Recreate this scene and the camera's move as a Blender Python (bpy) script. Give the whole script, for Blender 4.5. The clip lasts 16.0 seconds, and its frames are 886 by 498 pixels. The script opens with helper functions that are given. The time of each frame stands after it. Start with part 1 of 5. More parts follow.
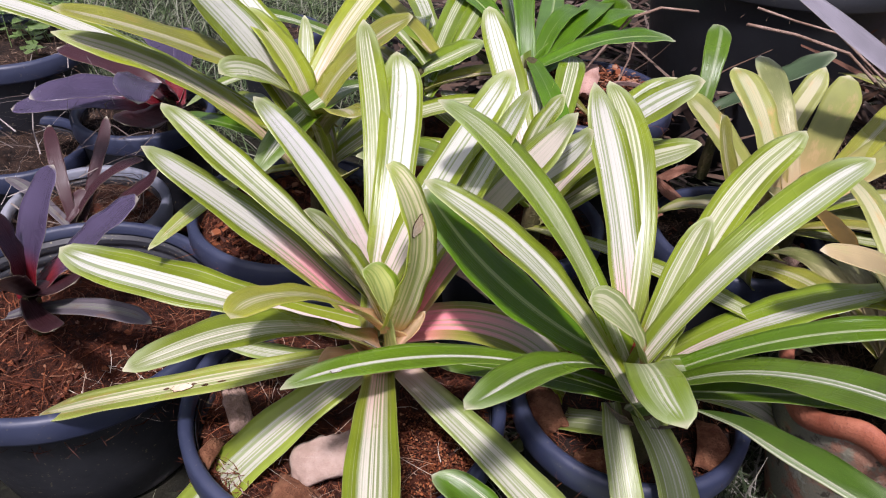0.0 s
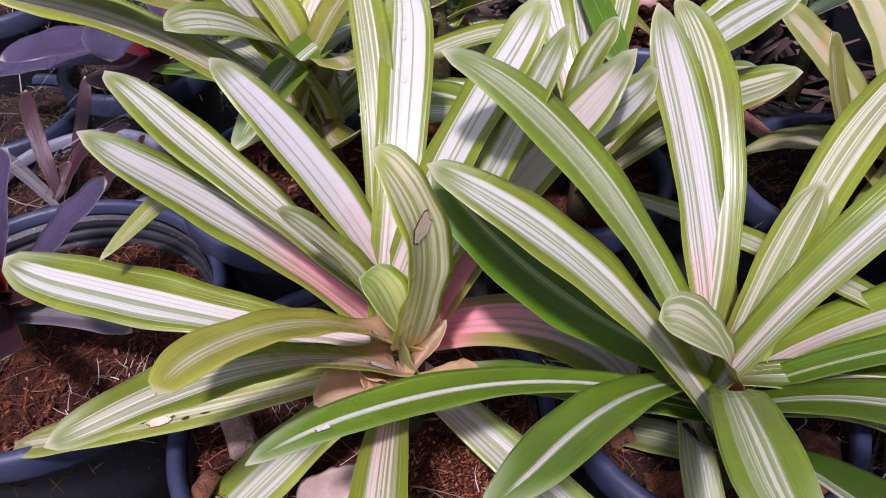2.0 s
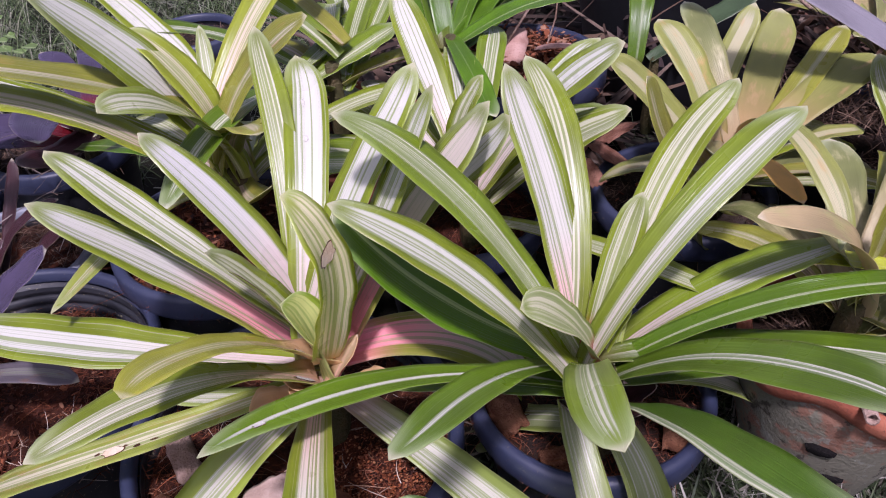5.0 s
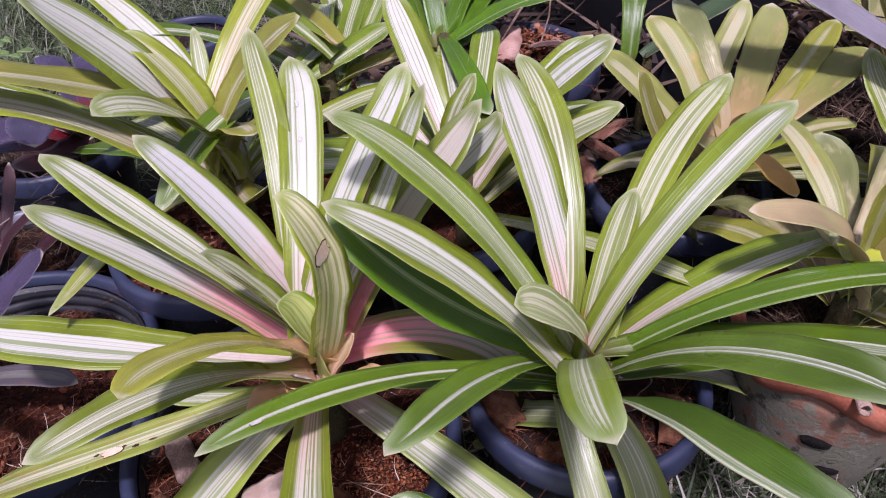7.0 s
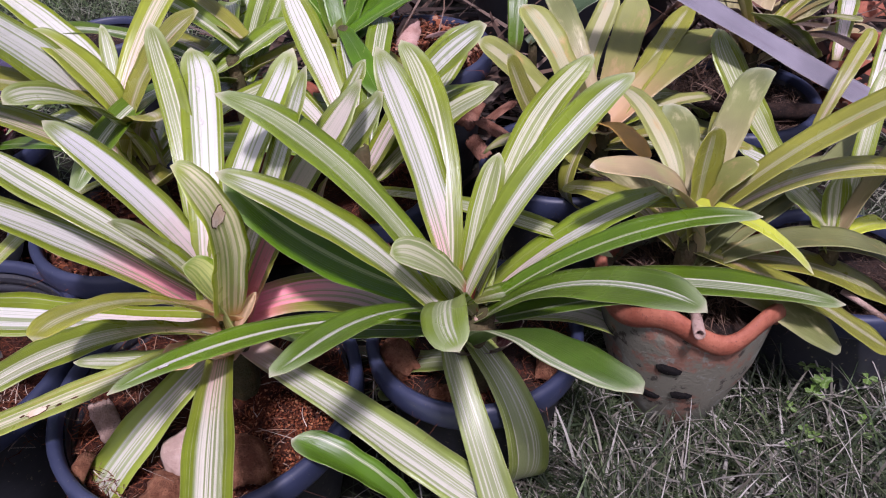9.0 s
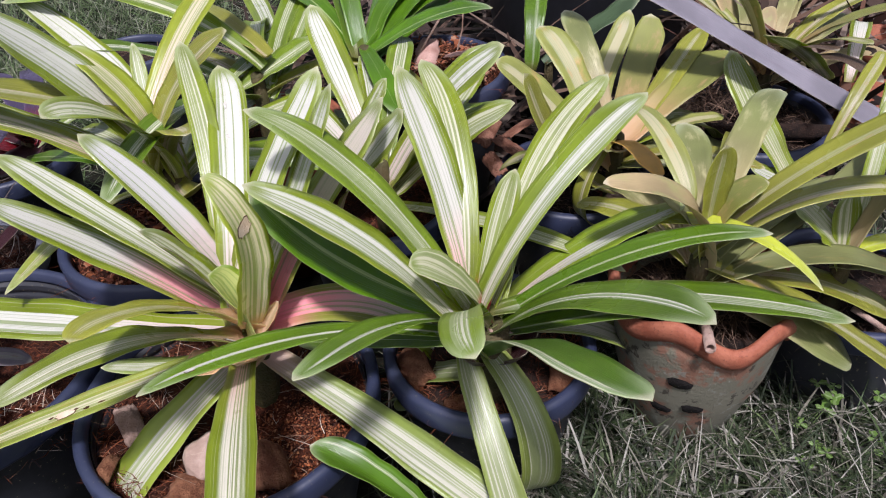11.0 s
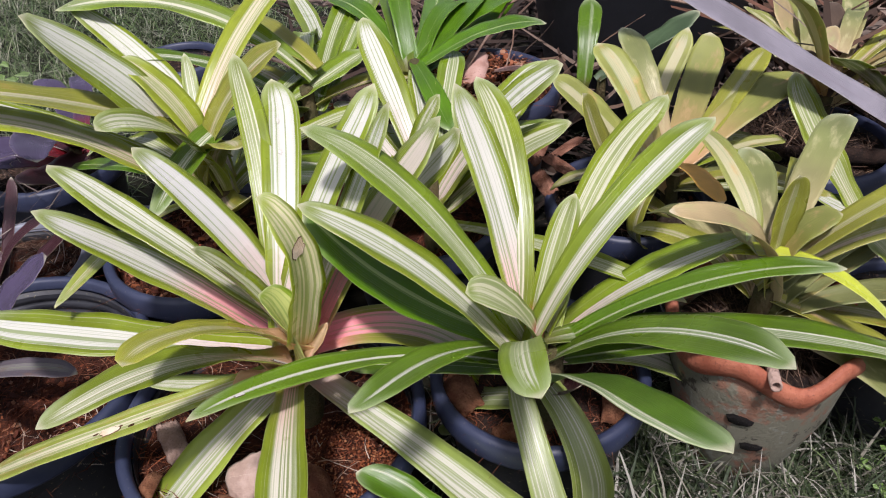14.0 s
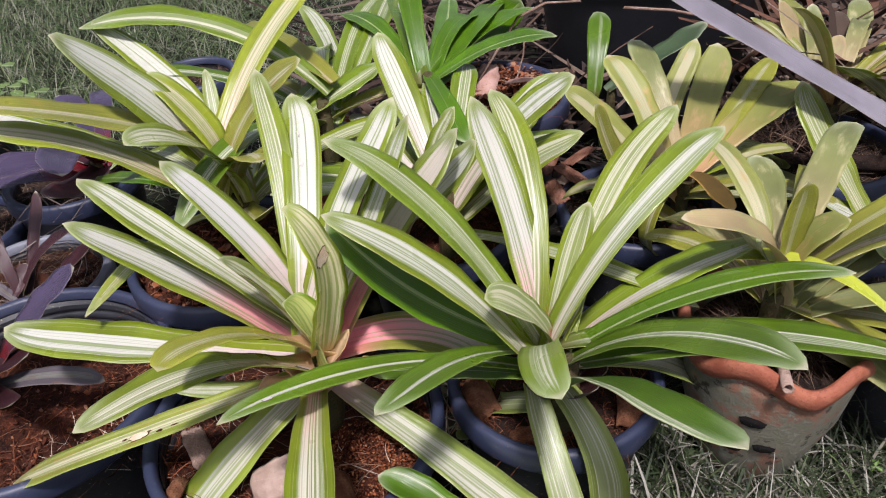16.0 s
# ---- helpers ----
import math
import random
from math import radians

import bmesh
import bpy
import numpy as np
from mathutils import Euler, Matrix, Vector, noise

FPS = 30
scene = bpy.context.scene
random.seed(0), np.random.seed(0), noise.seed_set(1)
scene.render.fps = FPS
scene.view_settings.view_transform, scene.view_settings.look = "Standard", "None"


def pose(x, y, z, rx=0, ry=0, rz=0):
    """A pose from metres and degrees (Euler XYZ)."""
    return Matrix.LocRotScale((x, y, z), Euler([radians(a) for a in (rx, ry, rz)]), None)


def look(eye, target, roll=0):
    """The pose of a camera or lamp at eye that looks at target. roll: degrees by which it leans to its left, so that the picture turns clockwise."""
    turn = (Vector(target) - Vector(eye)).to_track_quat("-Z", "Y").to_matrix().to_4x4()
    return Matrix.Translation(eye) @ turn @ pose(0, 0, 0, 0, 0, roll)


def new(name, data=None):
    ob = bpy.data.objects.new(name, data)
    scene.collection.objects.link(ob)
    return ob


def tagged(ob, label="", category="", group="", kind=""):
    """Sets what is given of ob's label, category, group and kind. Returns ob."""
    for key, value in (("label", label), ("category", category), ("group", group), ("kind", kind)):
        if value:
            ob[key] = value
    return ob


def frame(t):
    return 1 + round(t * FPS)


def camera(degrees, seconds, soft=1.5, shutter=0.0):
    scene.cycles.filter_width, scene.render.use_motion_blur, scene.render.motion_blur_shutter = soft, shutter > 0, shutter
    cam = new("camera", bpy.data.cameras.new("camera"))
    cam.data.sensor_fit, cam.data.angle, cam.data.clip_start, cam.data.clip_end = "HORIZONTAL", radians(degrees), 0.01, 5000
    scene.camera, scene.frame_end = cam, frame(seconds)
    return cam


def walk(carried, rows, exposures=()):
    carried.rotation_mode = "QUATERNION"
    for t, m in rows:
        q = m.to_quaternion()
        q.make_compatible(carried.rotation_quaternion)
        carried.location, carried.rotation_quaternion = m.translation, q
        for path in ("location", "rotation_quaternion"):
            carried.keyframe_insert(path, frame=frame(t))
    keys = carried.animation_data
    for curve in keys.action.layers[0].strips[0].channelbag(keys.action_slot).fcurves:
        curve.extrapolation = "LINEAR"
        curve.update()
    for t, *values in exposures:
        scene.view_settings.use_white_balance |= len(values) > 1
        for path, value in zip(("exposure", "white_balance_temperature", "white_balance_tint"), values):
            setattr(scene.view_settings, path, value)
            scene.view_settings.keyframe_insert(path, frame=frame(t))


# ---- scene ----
cam = camera(61.0, 16.0, soft=1.1)
PATH = [
    (0, (0.003, 0.072, 0.764), (0.049, 1.689, -0.412), 3.4),
    (0.5, (0.01, 0.165, 0.721), (-0.038, 1.706, -0.553), 0.8),
    (1, (0.013, 0.221, 0.703), (-0.071, 1.726, -0.612), -0.8),
    (1.5, (0.03, 0.248, 0.705), (-0.089, 1.714, -0.651), -3.2),
    (2, (0.033, 0.226, 0.719), (-0.082, 1.694, -0.635), -3.5),
    (2.5, (0.033, 0.218, 0.725), (-0.051, 1.7, -0.616), -2.9),
    (3, (0.029, 0.209, 0.733), (-0.032, 1.689, -0.611), -3.0),
    (3.5, (0.04, 0.186, 0.748), (0.039, 1.69, -0.57), -3.0),
    (4, (0.047, 0.151, 0.76), (0.113, 1.698, -0.506), -3.0),
    (4.5, (0.052, 0.131, 0.771), (0.134, 1.686, -0.484), -3.5),
    (7, (0.059, 0.124, 0.773), (0.148, 1.677, -0.484), -4.5),
    (7.5, (0.066, 0.116, 0.776), (0.16, 1.662, -0.49), -4.8),
    (8, (0.084, 0.097, 0.784), (0.245, 1.629, -0.492), -4.4),
    (8.5, (0.095, 0.059, 0.8), (0.3, 1.6, -0.458), -4.1),
    (9, (0.101, 0.031, 0.794), (0.333, 1.563, -0.471), -3.7),
    (11.3, (0.092, 0.011, 0.805), (0.278, 1.584, -0.416), -3.8),
    (11.5, (0.085, 0.01, 0.806), (0.251, 1.587, -0.413), -3.8),
    (12, (0.081, 0.015, 0.81), (0.23, 1.598, -0.403), -4.0),
    (12.5, (0.076, 0.018, 0.813), (0.21, 1.614, -0.385), -4.3),
    (13, (0.075, 0.031, 0.809), (0.205, 1.623, -0.393), -4.0),
    (13.5, (0.073, 0.038, 0.809), (0.196, 1.632, -0.392), -4.1),
    (14, (0.074, 0.043, 0.805), (0.206, 1.631, -0.404), -3.8),
    (14.5, (0.067, 0.04, 0.805), (0.198, 1.627, -0.405), -3.9),
    (15, (0.063, 0.037, 0.807), (0.197, 1.629, -0.397), -3.8),
    (15.5, (0.063, 0.029, 0.813), (0.183, 1.632, -0.377), -4.4),
    (16, (0.062, 0.027, 0.816), (0.179, 1.633, -0.37), -4.6),
]
EXPOSURE = [(0, 0.76, 6000, 25), (1.5, 0.54, 5720, 38), (9, 0.56, 5720, 37), (11.3, 0.65, 5900, 20), (16, 0.63, 6080, 20)]
walk(cam, [(t, look(eye, target, roll)) for t, eye, target, roll in PATH], EXPOSURE)

# ---- world and sun ----
SUN_DIR = Vector((-0.05, -0.43, 0.90)).normalized()
world = bpy.data.worlds.new("sky")
scene.world = world
world.use_nodes = True
wn = world.node_tree
sky = wn.nodes.new("ShaderNodeTexSky")
sky.sky_type = "NISHITA"
sky.sun_disc = False
sky.sun_elevation = math.asin(SUN_DIR.z)
sky.sun_rotation = math.atan2(SUN_DIR.x, SUN_DIR.y)
sky.dust_density = 4.0
cloud = wn.nodes.new("ShaderNodeHueSaturation")
cloud.inputs["Saturation"].default_value = 0.5
wn.links.new(sky.outputs[0], cloud.inputs["Color"])
wn.links.new(cloud.outputs[0], wn.nodes["Background"].inputs[0])
wn.nodes["Background"].inputs[1].default_value = 0.076
sun_data = bpy.data.lights.new("sun", "SUN")
sun_data.energy = 3.3
sun_data.angle = radians(5.0)
sun_data.color = (1.0, 0.95, 0.88)
sun = new("sun", sun_data)
sun.matrix_world = look(SUN_DIR * 5, (0, 0, 0))

# ---- materials ----


class Nodes:
    """A short hand for building one node material."""

    def __init__(self, name):
        self.mat = bpy.data.materials.new(name)
        self.mat.use_nodes = True
        self.tree = self.mat.node_tree
        self.bsdf = self.tree.nodes["Principled BSDF"]
        self.out = self.tree.nodes["Material Output"]

    def put(self, socket, value):
        if isinstance(value, bpy.types.NodeSocket):
            self.tree.links.new(value, socket)
        else:
            socket.default_value = value

    def math(self, op, a, b=0.0, clamp=False):
        n = self.tree.nodes.new("ShaderNodeMath")
        n.operation, n.use_clamp = op, clamp
        self.put(n.inputs[0], a), self.put(n.inputs[1], b)
        return n.outputs[0]

    def mix(self, f, a, b):
        n = self.tree.nodes.new("ShaderNodeMix")
        n.data_type = "RGBA"
        self.put(n.inputs[0], f)
        for s, v in ((n.inputs[6], a), (n.inputs[7], b)):
            self.put(s, v if isinstance(v, bpy.types.NodeSocket) else (*v, 1))
        return n.outputs[2]

    def step(self, x, lo, hi):
        n = self.tree.nodes.new("ShaderNodeMapRange")
        n.interpolation_type = "SMOOTHSTEP"
        for i, v in enumerate((x, lo, hi)):
            self.put(n.inputs[i], v)
        return n.outputs[0]

    def uv(self):
        n = self.tree.nodes.new("ShaderNodeUVMap")
        s = self.tree.nodes.new("ShaderNodeSeparateXYZ")
        self.tree.links.new(n.outputs[0], s.inputs[0])
        return s.outputs[0], s.outputs[1]

    def random(self):
        return self.tree.nodes.new("ShaderNodeObjectInfo").outputs["Random"]

    def island(self):
        return self.tree.nodes.new("ShaderNodeNewGeometry").outputs["Random Per Island"]

    def place(self):
        return self.tree.nodes.new("ShaderNodeTexCoord").outputs["Object"]

    def vec(self, x, y, z=0.0):
        n = self.tree.nodes.new("ShaderNodeCombineXYZ")
        for i, v in enumerate((x, y, z)):
            self.put(n.inputs[i], v)
        return n.outputs[0]

    def noise(self, vector, scale, detail=3.0, rough=0.55):
        n = self.tree.nodes.new("ShaderNodeTexNoise")
        self.put(n.inputs["Vector"], vector)
        n.inputs["Scale"].default_value, n.inputs["Detail"].default_value, n.inputs["Roughness"].default_value = scale, detail, rough
        return n.outputs[0]

    def bump(self, height, strength, distance=0.001):
        n = self.tree.nodes.new("ShaderNodeBump")
        n.inputs["Strength"].default_value, n.inputs["Distance"].default_value = strength, distance
        self.put(n.inputs["Height"], height)
        self.tree.links.new(n.outputs[0], self.bsdf.inputs["Normal"])
        return n.outputs[0]

    def set(self, **values):
        for k, v in values.items():
            s = self.bsdf.inputs[{"color": "Base Color", "rough": "Roughness", "metal": "Metallic", "spec": "Specular IOR Level"}[k]]
            self.put(s, (*v, 1) if isinstance(v, tuple) else v)


def leaf_material(name, green, cream, band, lines, edge_lines=0.3, pink=0.0, blotch=0.0, blotch_color=(0.28, 0.16, 0.05), rough=0.28, thin=0.55, base=None, side=0.0, base_to=0.3, pink_to=0.68, base_soft=0.2, wide_bands=1.0):
    """A strap leaf: green margins, a pale band of half width band with green lines in it, fine pale lines beside it."""
    k = Nodes(name)
    u, v = k.uv()
    r = k.random()
    across = k.math("SUBTRACT", u, 0.5)
    shift = k.math("MULTIPLY", k.math("SUBTRACT", r, 0.5), 0.14)
    off = k.math("ABSOLUTE", k.math("ADD", k.math("ADD", across, shift), side))
    rim = k.math("ABSOLUTE", across)
    seed = k.math("MULTIPLY", r, 37.0)
    streak = k.noise(k.vec(k.math("MULTIPLY", u, 15.0 / wide_bands), k.math("MULTIPLY", v, 0.16), seed), 1.0, 3.0, 0.6)
    wide = k.noise(k.vec(k.math("MULTIPLY", u, 6.0), k.math("MULTIPLY", v, 0.25), k.math("ADD", seed, 9.0)), 1.0, 2.0)
    limit = k.math("ADD", band, k.math("MULTIPLY", k.math("SUBTRACT", r, 0.5), 0.08))
    limit = k.math("ADD", limit, k.math("MULTIPLY", k.math("SUBTRACT", wide, 0.5), 0.12))
    hair = k.noise(k.vec(k.math("MULTIPLY", u, 42.0 / wide_bands), k.math("MULTIPLY", v, 0.22), k.math("ADD", seed, 4.0)), 1.0, 2.0, 0.6)
    limit = k.math("ADD", limit, k.math("MULTIPLY", k.math("SUBTRACT", hair, 0.5), 0.16))
    inside = k.math("SUBTRACT", 1.0, k.step(off, k.math("SUBTRACT", limit, 0.014), k.math("ADD", limit, 0.014)))
    fade = k.step(k.math("ADD", v, k.math("MULTIPLY", k.math("ADD", hair, streak), 0.10)), 0.99, 1.07)
    inside = k.math("MULTIPLY", inside, k.math("SUBTRACT", 1.0, fade))
    cut = k.step(streak, 0.62 - 0.3 * lines - 0.03, 0.62 - 0.3 * lines + 0.05)
    cut = k.math("MAXIMUM", k.math("MULTIPLY", cut, 0.86), k.math("MULTIPLY", k.math("MULTIPLY", k.step(hair, 0.57, 0.62), k.step(wide, 0.38, 0.62)), 0.5))
    inner = k.math("SUBTRACT", 1.0, cut)
    outer = k.math("MULTIPLY", k.math("MAXIMUM", k.step(streak, 0.63, 0.66), k.math("MULTIPLY", k.step(hair, 0.62, 0.66), 0.8)), edge_lines)
    pale = k.math("ADD", k.math("MULTIPLY", inside, inner), k.math("MULTIPLY", k.math("SUBTRACT", 1.0, inside), outer), True)
    tone = k.noise(k.place(), 14.0, 3.0)
    fine = k.noise(k.vec(k.math("MULTIPLY", u, 60.0), k.math("MULTIPLY", v, 9.0), seed), 1.0, 2.0)
    g_dark = tuple(c * 0.68 for c in green)
    pale_tip = (0.42, 0.46, 0.30) if green[1] > 1.1 * green[0] else tuple(c * 1.25 for c in green)
    g = k.mix(k.step(tone, 0.3, 0.7), green, g_dark)
    g = k.mix(k.math("MULTIPLY", k.step(rim, 0.30, 0.5), 0.35), g, tuple(min(1, c * 1.25) for c in green))
    g = k.mix(k.math("MULTIPLY", k.step(k.math("ADD", v, k.math("MULTIPLY", rim, 0.25)), 0.90, 1.14), 0.5), g, pale_tip)
    cream = tuple(0.78 * a for a in cream)
    c = k.mix(k.math("MULTIPLY", fine, 0.35), cream, tuple(a * 0.62 + b * 0.3 for a, b in zip(cream, green)))
    if pink:
        near = k.math("SUBTRACT", 1.0, k.step(k.math("ADD", v, k.math("MULTIPLY", tone, 0.2)), pink_to - 0.42, pink_to))
        c = k.mix(k.math("MULTIPLY", near, pink), c, (0.66, 0.24, 0.27))
        g = k.mix(k.math("MULTIPLY", near, pink * 0.22), g, (0.30, 0.17, 0.08))
    line = k.mix(k.math("MULTIPLY", inside, max(0.0, 0.9 - 1.2 * lines)), g, (0.235, 0.285, 0.165))
    col = k.mix(pale, line, c)
    if base:
        col = k.mix(k.math("SUBTRACT", 1.0, k.step(k.math("ADD", v, k.math("MULTIPLY", tone, 0.1)), base_to - base_soft, base_to)), col, base)
    spots = k.noise(k.vec(k.math("MULTIPLY", u, 3.0), k.math("MULTIPLY", v, 6.0), seed), 1.0, 5.0, 0.6)
    if blotch:
        col = k.mix(k.math("MULTIPLY", k.step(spots, 0.62 - 0.2 * blotch, 0.72), min(1.0, 0.5 + 0.5 * blotch)), col, blotch_color)
    specks = k.noise(k.place(), 900.0, 1.0)
    col = k.mix(k.math("MULTIPLY", k.step(specks, 0.74, 0.80), 0.35), col, (0.10, 0.07, 0.03))
    tip = k.step(v, 0.965, 0.995)
    col = k.mix(k.math("MULTIPLY", tip, 0.65), col, (0.44, 0.41, 0.30))
    edge = k.step(k.math("ADD", rim, k.math("MULTIPLY", spots, 0.02)), 0.497, 0.508)
    col = k.mix(k.math("MULTIPLY", edge, 0.5), col, tuple(0.5 * a + 0.5 * b for a, b in zip(green, (0.55, 0.5, 0.3))))
    k.set(color=col, rough=k.math("ADD", rough - 0.07, k.math("MULTIPLY", tone, 0.16)), spec=0.38)
    ribs = k.noise(k.vec(k.math("MULTIPLY", u, 34.0), k.math("MULTIPLY", v, 1.2), seed), 1.0, 2.0)
    k.bump(k.math("ADD", ribs, k.math("MULTIPLY", tone, 0.8)), 0.5, 0.0012)
    thru = k.tree.nodes.new("ShaderNodeBsdfTranslucent")
    k.put(thru.inputs[0], k.mix(thin, (0.0, 0.0, 0.0), k.mix(0.3, k.mix(k.math("MULTIPLY", pale, 0.45), col, (0.24, 0.25, 0.15)), tuple(min(0.5, 1.9 * a) for a in green))))
    both = k.tree.nodes.new("ShaderNodeAddShader")
    k.tree.links.new(k.bsdf.outputs[0], both.inputs[0])
    k.tree.links.new(thru.outputs[0], both.inputs[1])
    k.tree.links.new(both.outputs[0], k.out.inputs[0])
    return k.mat


GREEN, CREAM = (0.148, 0.192, 0.010), (0.57, 0.56, 0.42)
WHITE = leaf_material("white_striped_leaf", GREEN, (0.62, 0.61, 0.56), 0.30, 0.32, 0.3, pink=0.22, base=(0.24, 0.21, 0.07), base_to=0.13, base_soft=0.1)
STRIPED = leaf_material("green_striped_leaf", GREEN, CREAM, 0.29, 0.50, 0.4, pink=0.08, base=(0.20, 0.19, 0.05), base_to=0.13, base_soft=0.1)
CENTRE = leaf_material("white_centred_leaf", (0.092, 0.165, 0.007), (0.60, 0.59, 0.51), 0.06, 0.2, 0.10)
REDBASE = leaf_material("red_hearted_leaf", GREEN, CREAM, 0.32, 0.6, 0.5, base=(0.30, 0.02, 0.03), base_to=0.42)
EDGED = leaf_material("pale_edged_leaf", (0.062, 0.135, 0.005), (0.60, 0.60, 0.44), 0.10, 0.50, 0.04, rough=0.3, side=0.36)
DARK = leaf_material("dark_green_leaf", (0.064, 0.145, 0.002), (0.38, 0.46, 0.18), 0.015, 0.5, 0.08, rough=0.30, thin=0.6)
PINK = leaf_material("pink_based_leaf", GREEN, (0.62, 0.60, 0.57), 0.27, 0.30, 0.35, pink=1.0, pink_to=0.72, side=-0.05)
PINKW = leaf_material("blush_white_leaf", GREEN, (0.63, 0.61, 0.60), 0.33, 0.17, 0.3, pink=0.25, pink_to=0.75)
ROSE = leaf_material("rose_based_leaf", GREEN, (0.60, 0.53, 0.47), 0.30, 0.22, 0.3, pink=1.0, pink_to=0.75, base=(0.62, 0.17, 0.21), base_to=0.36, base_soft=0.26)
SPLIT = leaf_material("green_centred_white_leaf", GREEN, (0.62, 0.61, 0.54), 0.31, 0.36, 0.35, pink=0.1)
HALFWHITE = leaf_material("half_white_leaf", (0.150, 0.215, 0.010), (0.56, 0.54, 0.50), 0.18, 0.34, 0.2, pink=0.25, side=0.15, base=(0.16, 0.12, 0.05), base_to=0.16, base_soft=0.12)
LEFTWHITE = leaf_material("one_side_white_leaf", GREEN, (0.62, 0.60, 0.55), 0.30, 0.33, 0.6, pink=0.75, side=-0.08, pink_to=0.62)
SIDELINED = leaf_material("side_lined_leaf", (0.135, 0.185, 0.010), (0.60, 0.59, 0.53), 0.25, 0.46, 0.2, pink=0.1, side=0.10)
HEART = leaf_material("broad_banded_leaf", (0.155, 0.21, 0.015), (0.56, 0.54, 0.38), 0.5, 0.5, 0.5, base=(0.26, 0.015, 0.02), base_to=0.28, base_soft=0.1, wide_bands=2.2)
HEARTGREEN = leaf_material("young_heart_leaf", (0.19, 0.26, 0.025), (0.50, 0.52, 0.20), 0.5, 0.45, 0.4, thin=0.9, wide_bands=1.8)
THREE = leaf_material("thin_lined_leaf", (0.125, 0.185, 0.008), (0.60, 0.59, 0.45), 0.20, 0.55, 0.12)
HOOD = leaf_material("hooded_leaf", (0.25, 0.30, 0.025), (0.72, 0.66, 0.50), 0.40, 0.46, 0.4, thin=0.9, wide_bands=1.6, base=(0.46, 0.33, 0.17), base_to=0.16, base_soft=0.12)
OLIVE = leaf_material("olive_leaf", (0.197, 0.205, 0.025), (0.476, 0.426, 0.295), 0.12, 0.5, 0.25, pink=0.2, blotch=0.1, thin=0.4)
WORN = leaf_material("worn_leaf", (0.21, 0.25, 0.035), (0.60, 0.56, 0.40), 0.18, 0.5, 0.3, blotch=0.4)
GREY = leaf_material("grey_striped_leaf", (0.18, 0.23, 0.05), (0.62, 0.60, 0.52), 0.29, 0.42, 0.45, rough=0.28, base=(0.40, 0.27, 0.22))
GREYSTRAP = leaf_material("dull_striped_leaf", (0.15, 0.19, 0.035), (0.54, 0.52, 0.42), 0.30, 0.62, 0.4, rough=0.3)
MIDGREEN = leaf_material("plain_green_leaf", (0.062, 0.122, 0.004), (0.42, 0.45, 0.28), 0.03, 0.5, 0.08, base=(0.09, 0.09, 0.02), base_to=0.16, base_soft=0.12)
LINED = leaf_material("green_lined_leaf", (0.070, 0.125, 0.005), (0.60, 0.60, 0.48), 0.12, 0.52, 0.06, base=(0.09, 0.09, 0.02), base_to=0.16, base_soft=0.12)
PINKBASE = leaf_material("pink_footed_leaf", GREEN, (0.66, 0.62, 0.52), 0.26, 0.52, 0.3, pink=0.5, base=(0.52, 0.30, 0.19), base_to=0.22)
OLIVEBASE = leaf_material("tan_footed_leaf", (0.27, 0.28, 0.025), (0.62, 0.55, 0.38), 0.12, 0.5, 0.25, pink=0.5, blotch=0.1, base=(0.52, 0.34, 0.19), base_to=0.34, thin=0.6)
YELLOW = leaf_material("yellow_leaf", (0.36, 0.40, 0.03), (0.55, 0.56, 0.2), 0.05, 0.5, 0.2)
PALE = leaf_material("pale_olive_leaf", (0.164, 0.184, 0.061), (0.344, 0.336, 0.197), -0.1, 0.5, 0.10, blotch=0.6, blotch_color=(0.37, 0.34, 0.18), rough=0.40, base=(0.37, 0.27, 0.15), base_to=0.8, base_soft=0.8, thin=0.4)
CREAMLEAF = leaf_material("cream_leaf", (0.221, 0.238, 0.057), (0.476, 0.443, 0.262), 0.20, 0.15, 0.15, blotch=0.3, blotch_color=(0.40, 0.25, 0.10), rough=0.36, base=(0.36, 0.22, 0.09), base_to=0.5, base_soft=0.5, thin=0.4)
TANPINK = leaf_material("tan_blushed_leaf", (0.180, 0.193, 0.045), (0.328, 0.279, 0.131), -0.1, 0.4, 0.1, blotch=0.4, blotch_color=(0.32, 0.21, 0.10), rough=0.40, base=(0.40, 0.24, 0.12), base_to=0.7, base_soft=0.65, thin=0.4)
OLIVESTRIPE = leaf_material("olive_striped_leaf", (0.21, 0.25, 0.015), (0.58, 0.52, 0.38), 0.22, 0.42, 0.2, pink=0.3)
BROWNLEAF = leaf_material("brown_leaf", (0.085, 0.055, 0.035), (0.16, 0.10, 0.06), -0.2, 0.4, 0.2, blotch=0.5, blotch_color=(0.05, 0.03, 0.02), rough=0.5, thin=0.1)
DULLGREEN = leaf_material("dull_green_leaf", (0.045, 0.075, 0.032), (0.10, 0.14, 0.07), -0.2, 0.4, 0.1, rough=0.45, thin=0.12)
PLAINPALE = leaf_material("plain_pale_leaf", (0.20, 0.255, 0.03), (0.58, 0.56, 0.50), 0.27, 0.25, 0.15, rough=0.22, pink=0.12, base=(0.46, 0.33, 0.27), base_to=0.25)
SAGE = leaf_material("sage_leaf", (0.152, 0.164, 0.057), (0.262, 0.262, 0.139), -0.2, 0.3, 0.05, blotch=0.35, blotch_color=(0.28, 0.20, 0.07), rough=0.42, thin=0.4)
TAN = leaf_material("tan_leaf", (0.32, 0.25, 0.13), (0.46, 0.33, 0.2), -0.2, 0.3, 0.1, blotch=0.75, blotch_color=(0.25, 0.25, 0.10), rough=0.45)
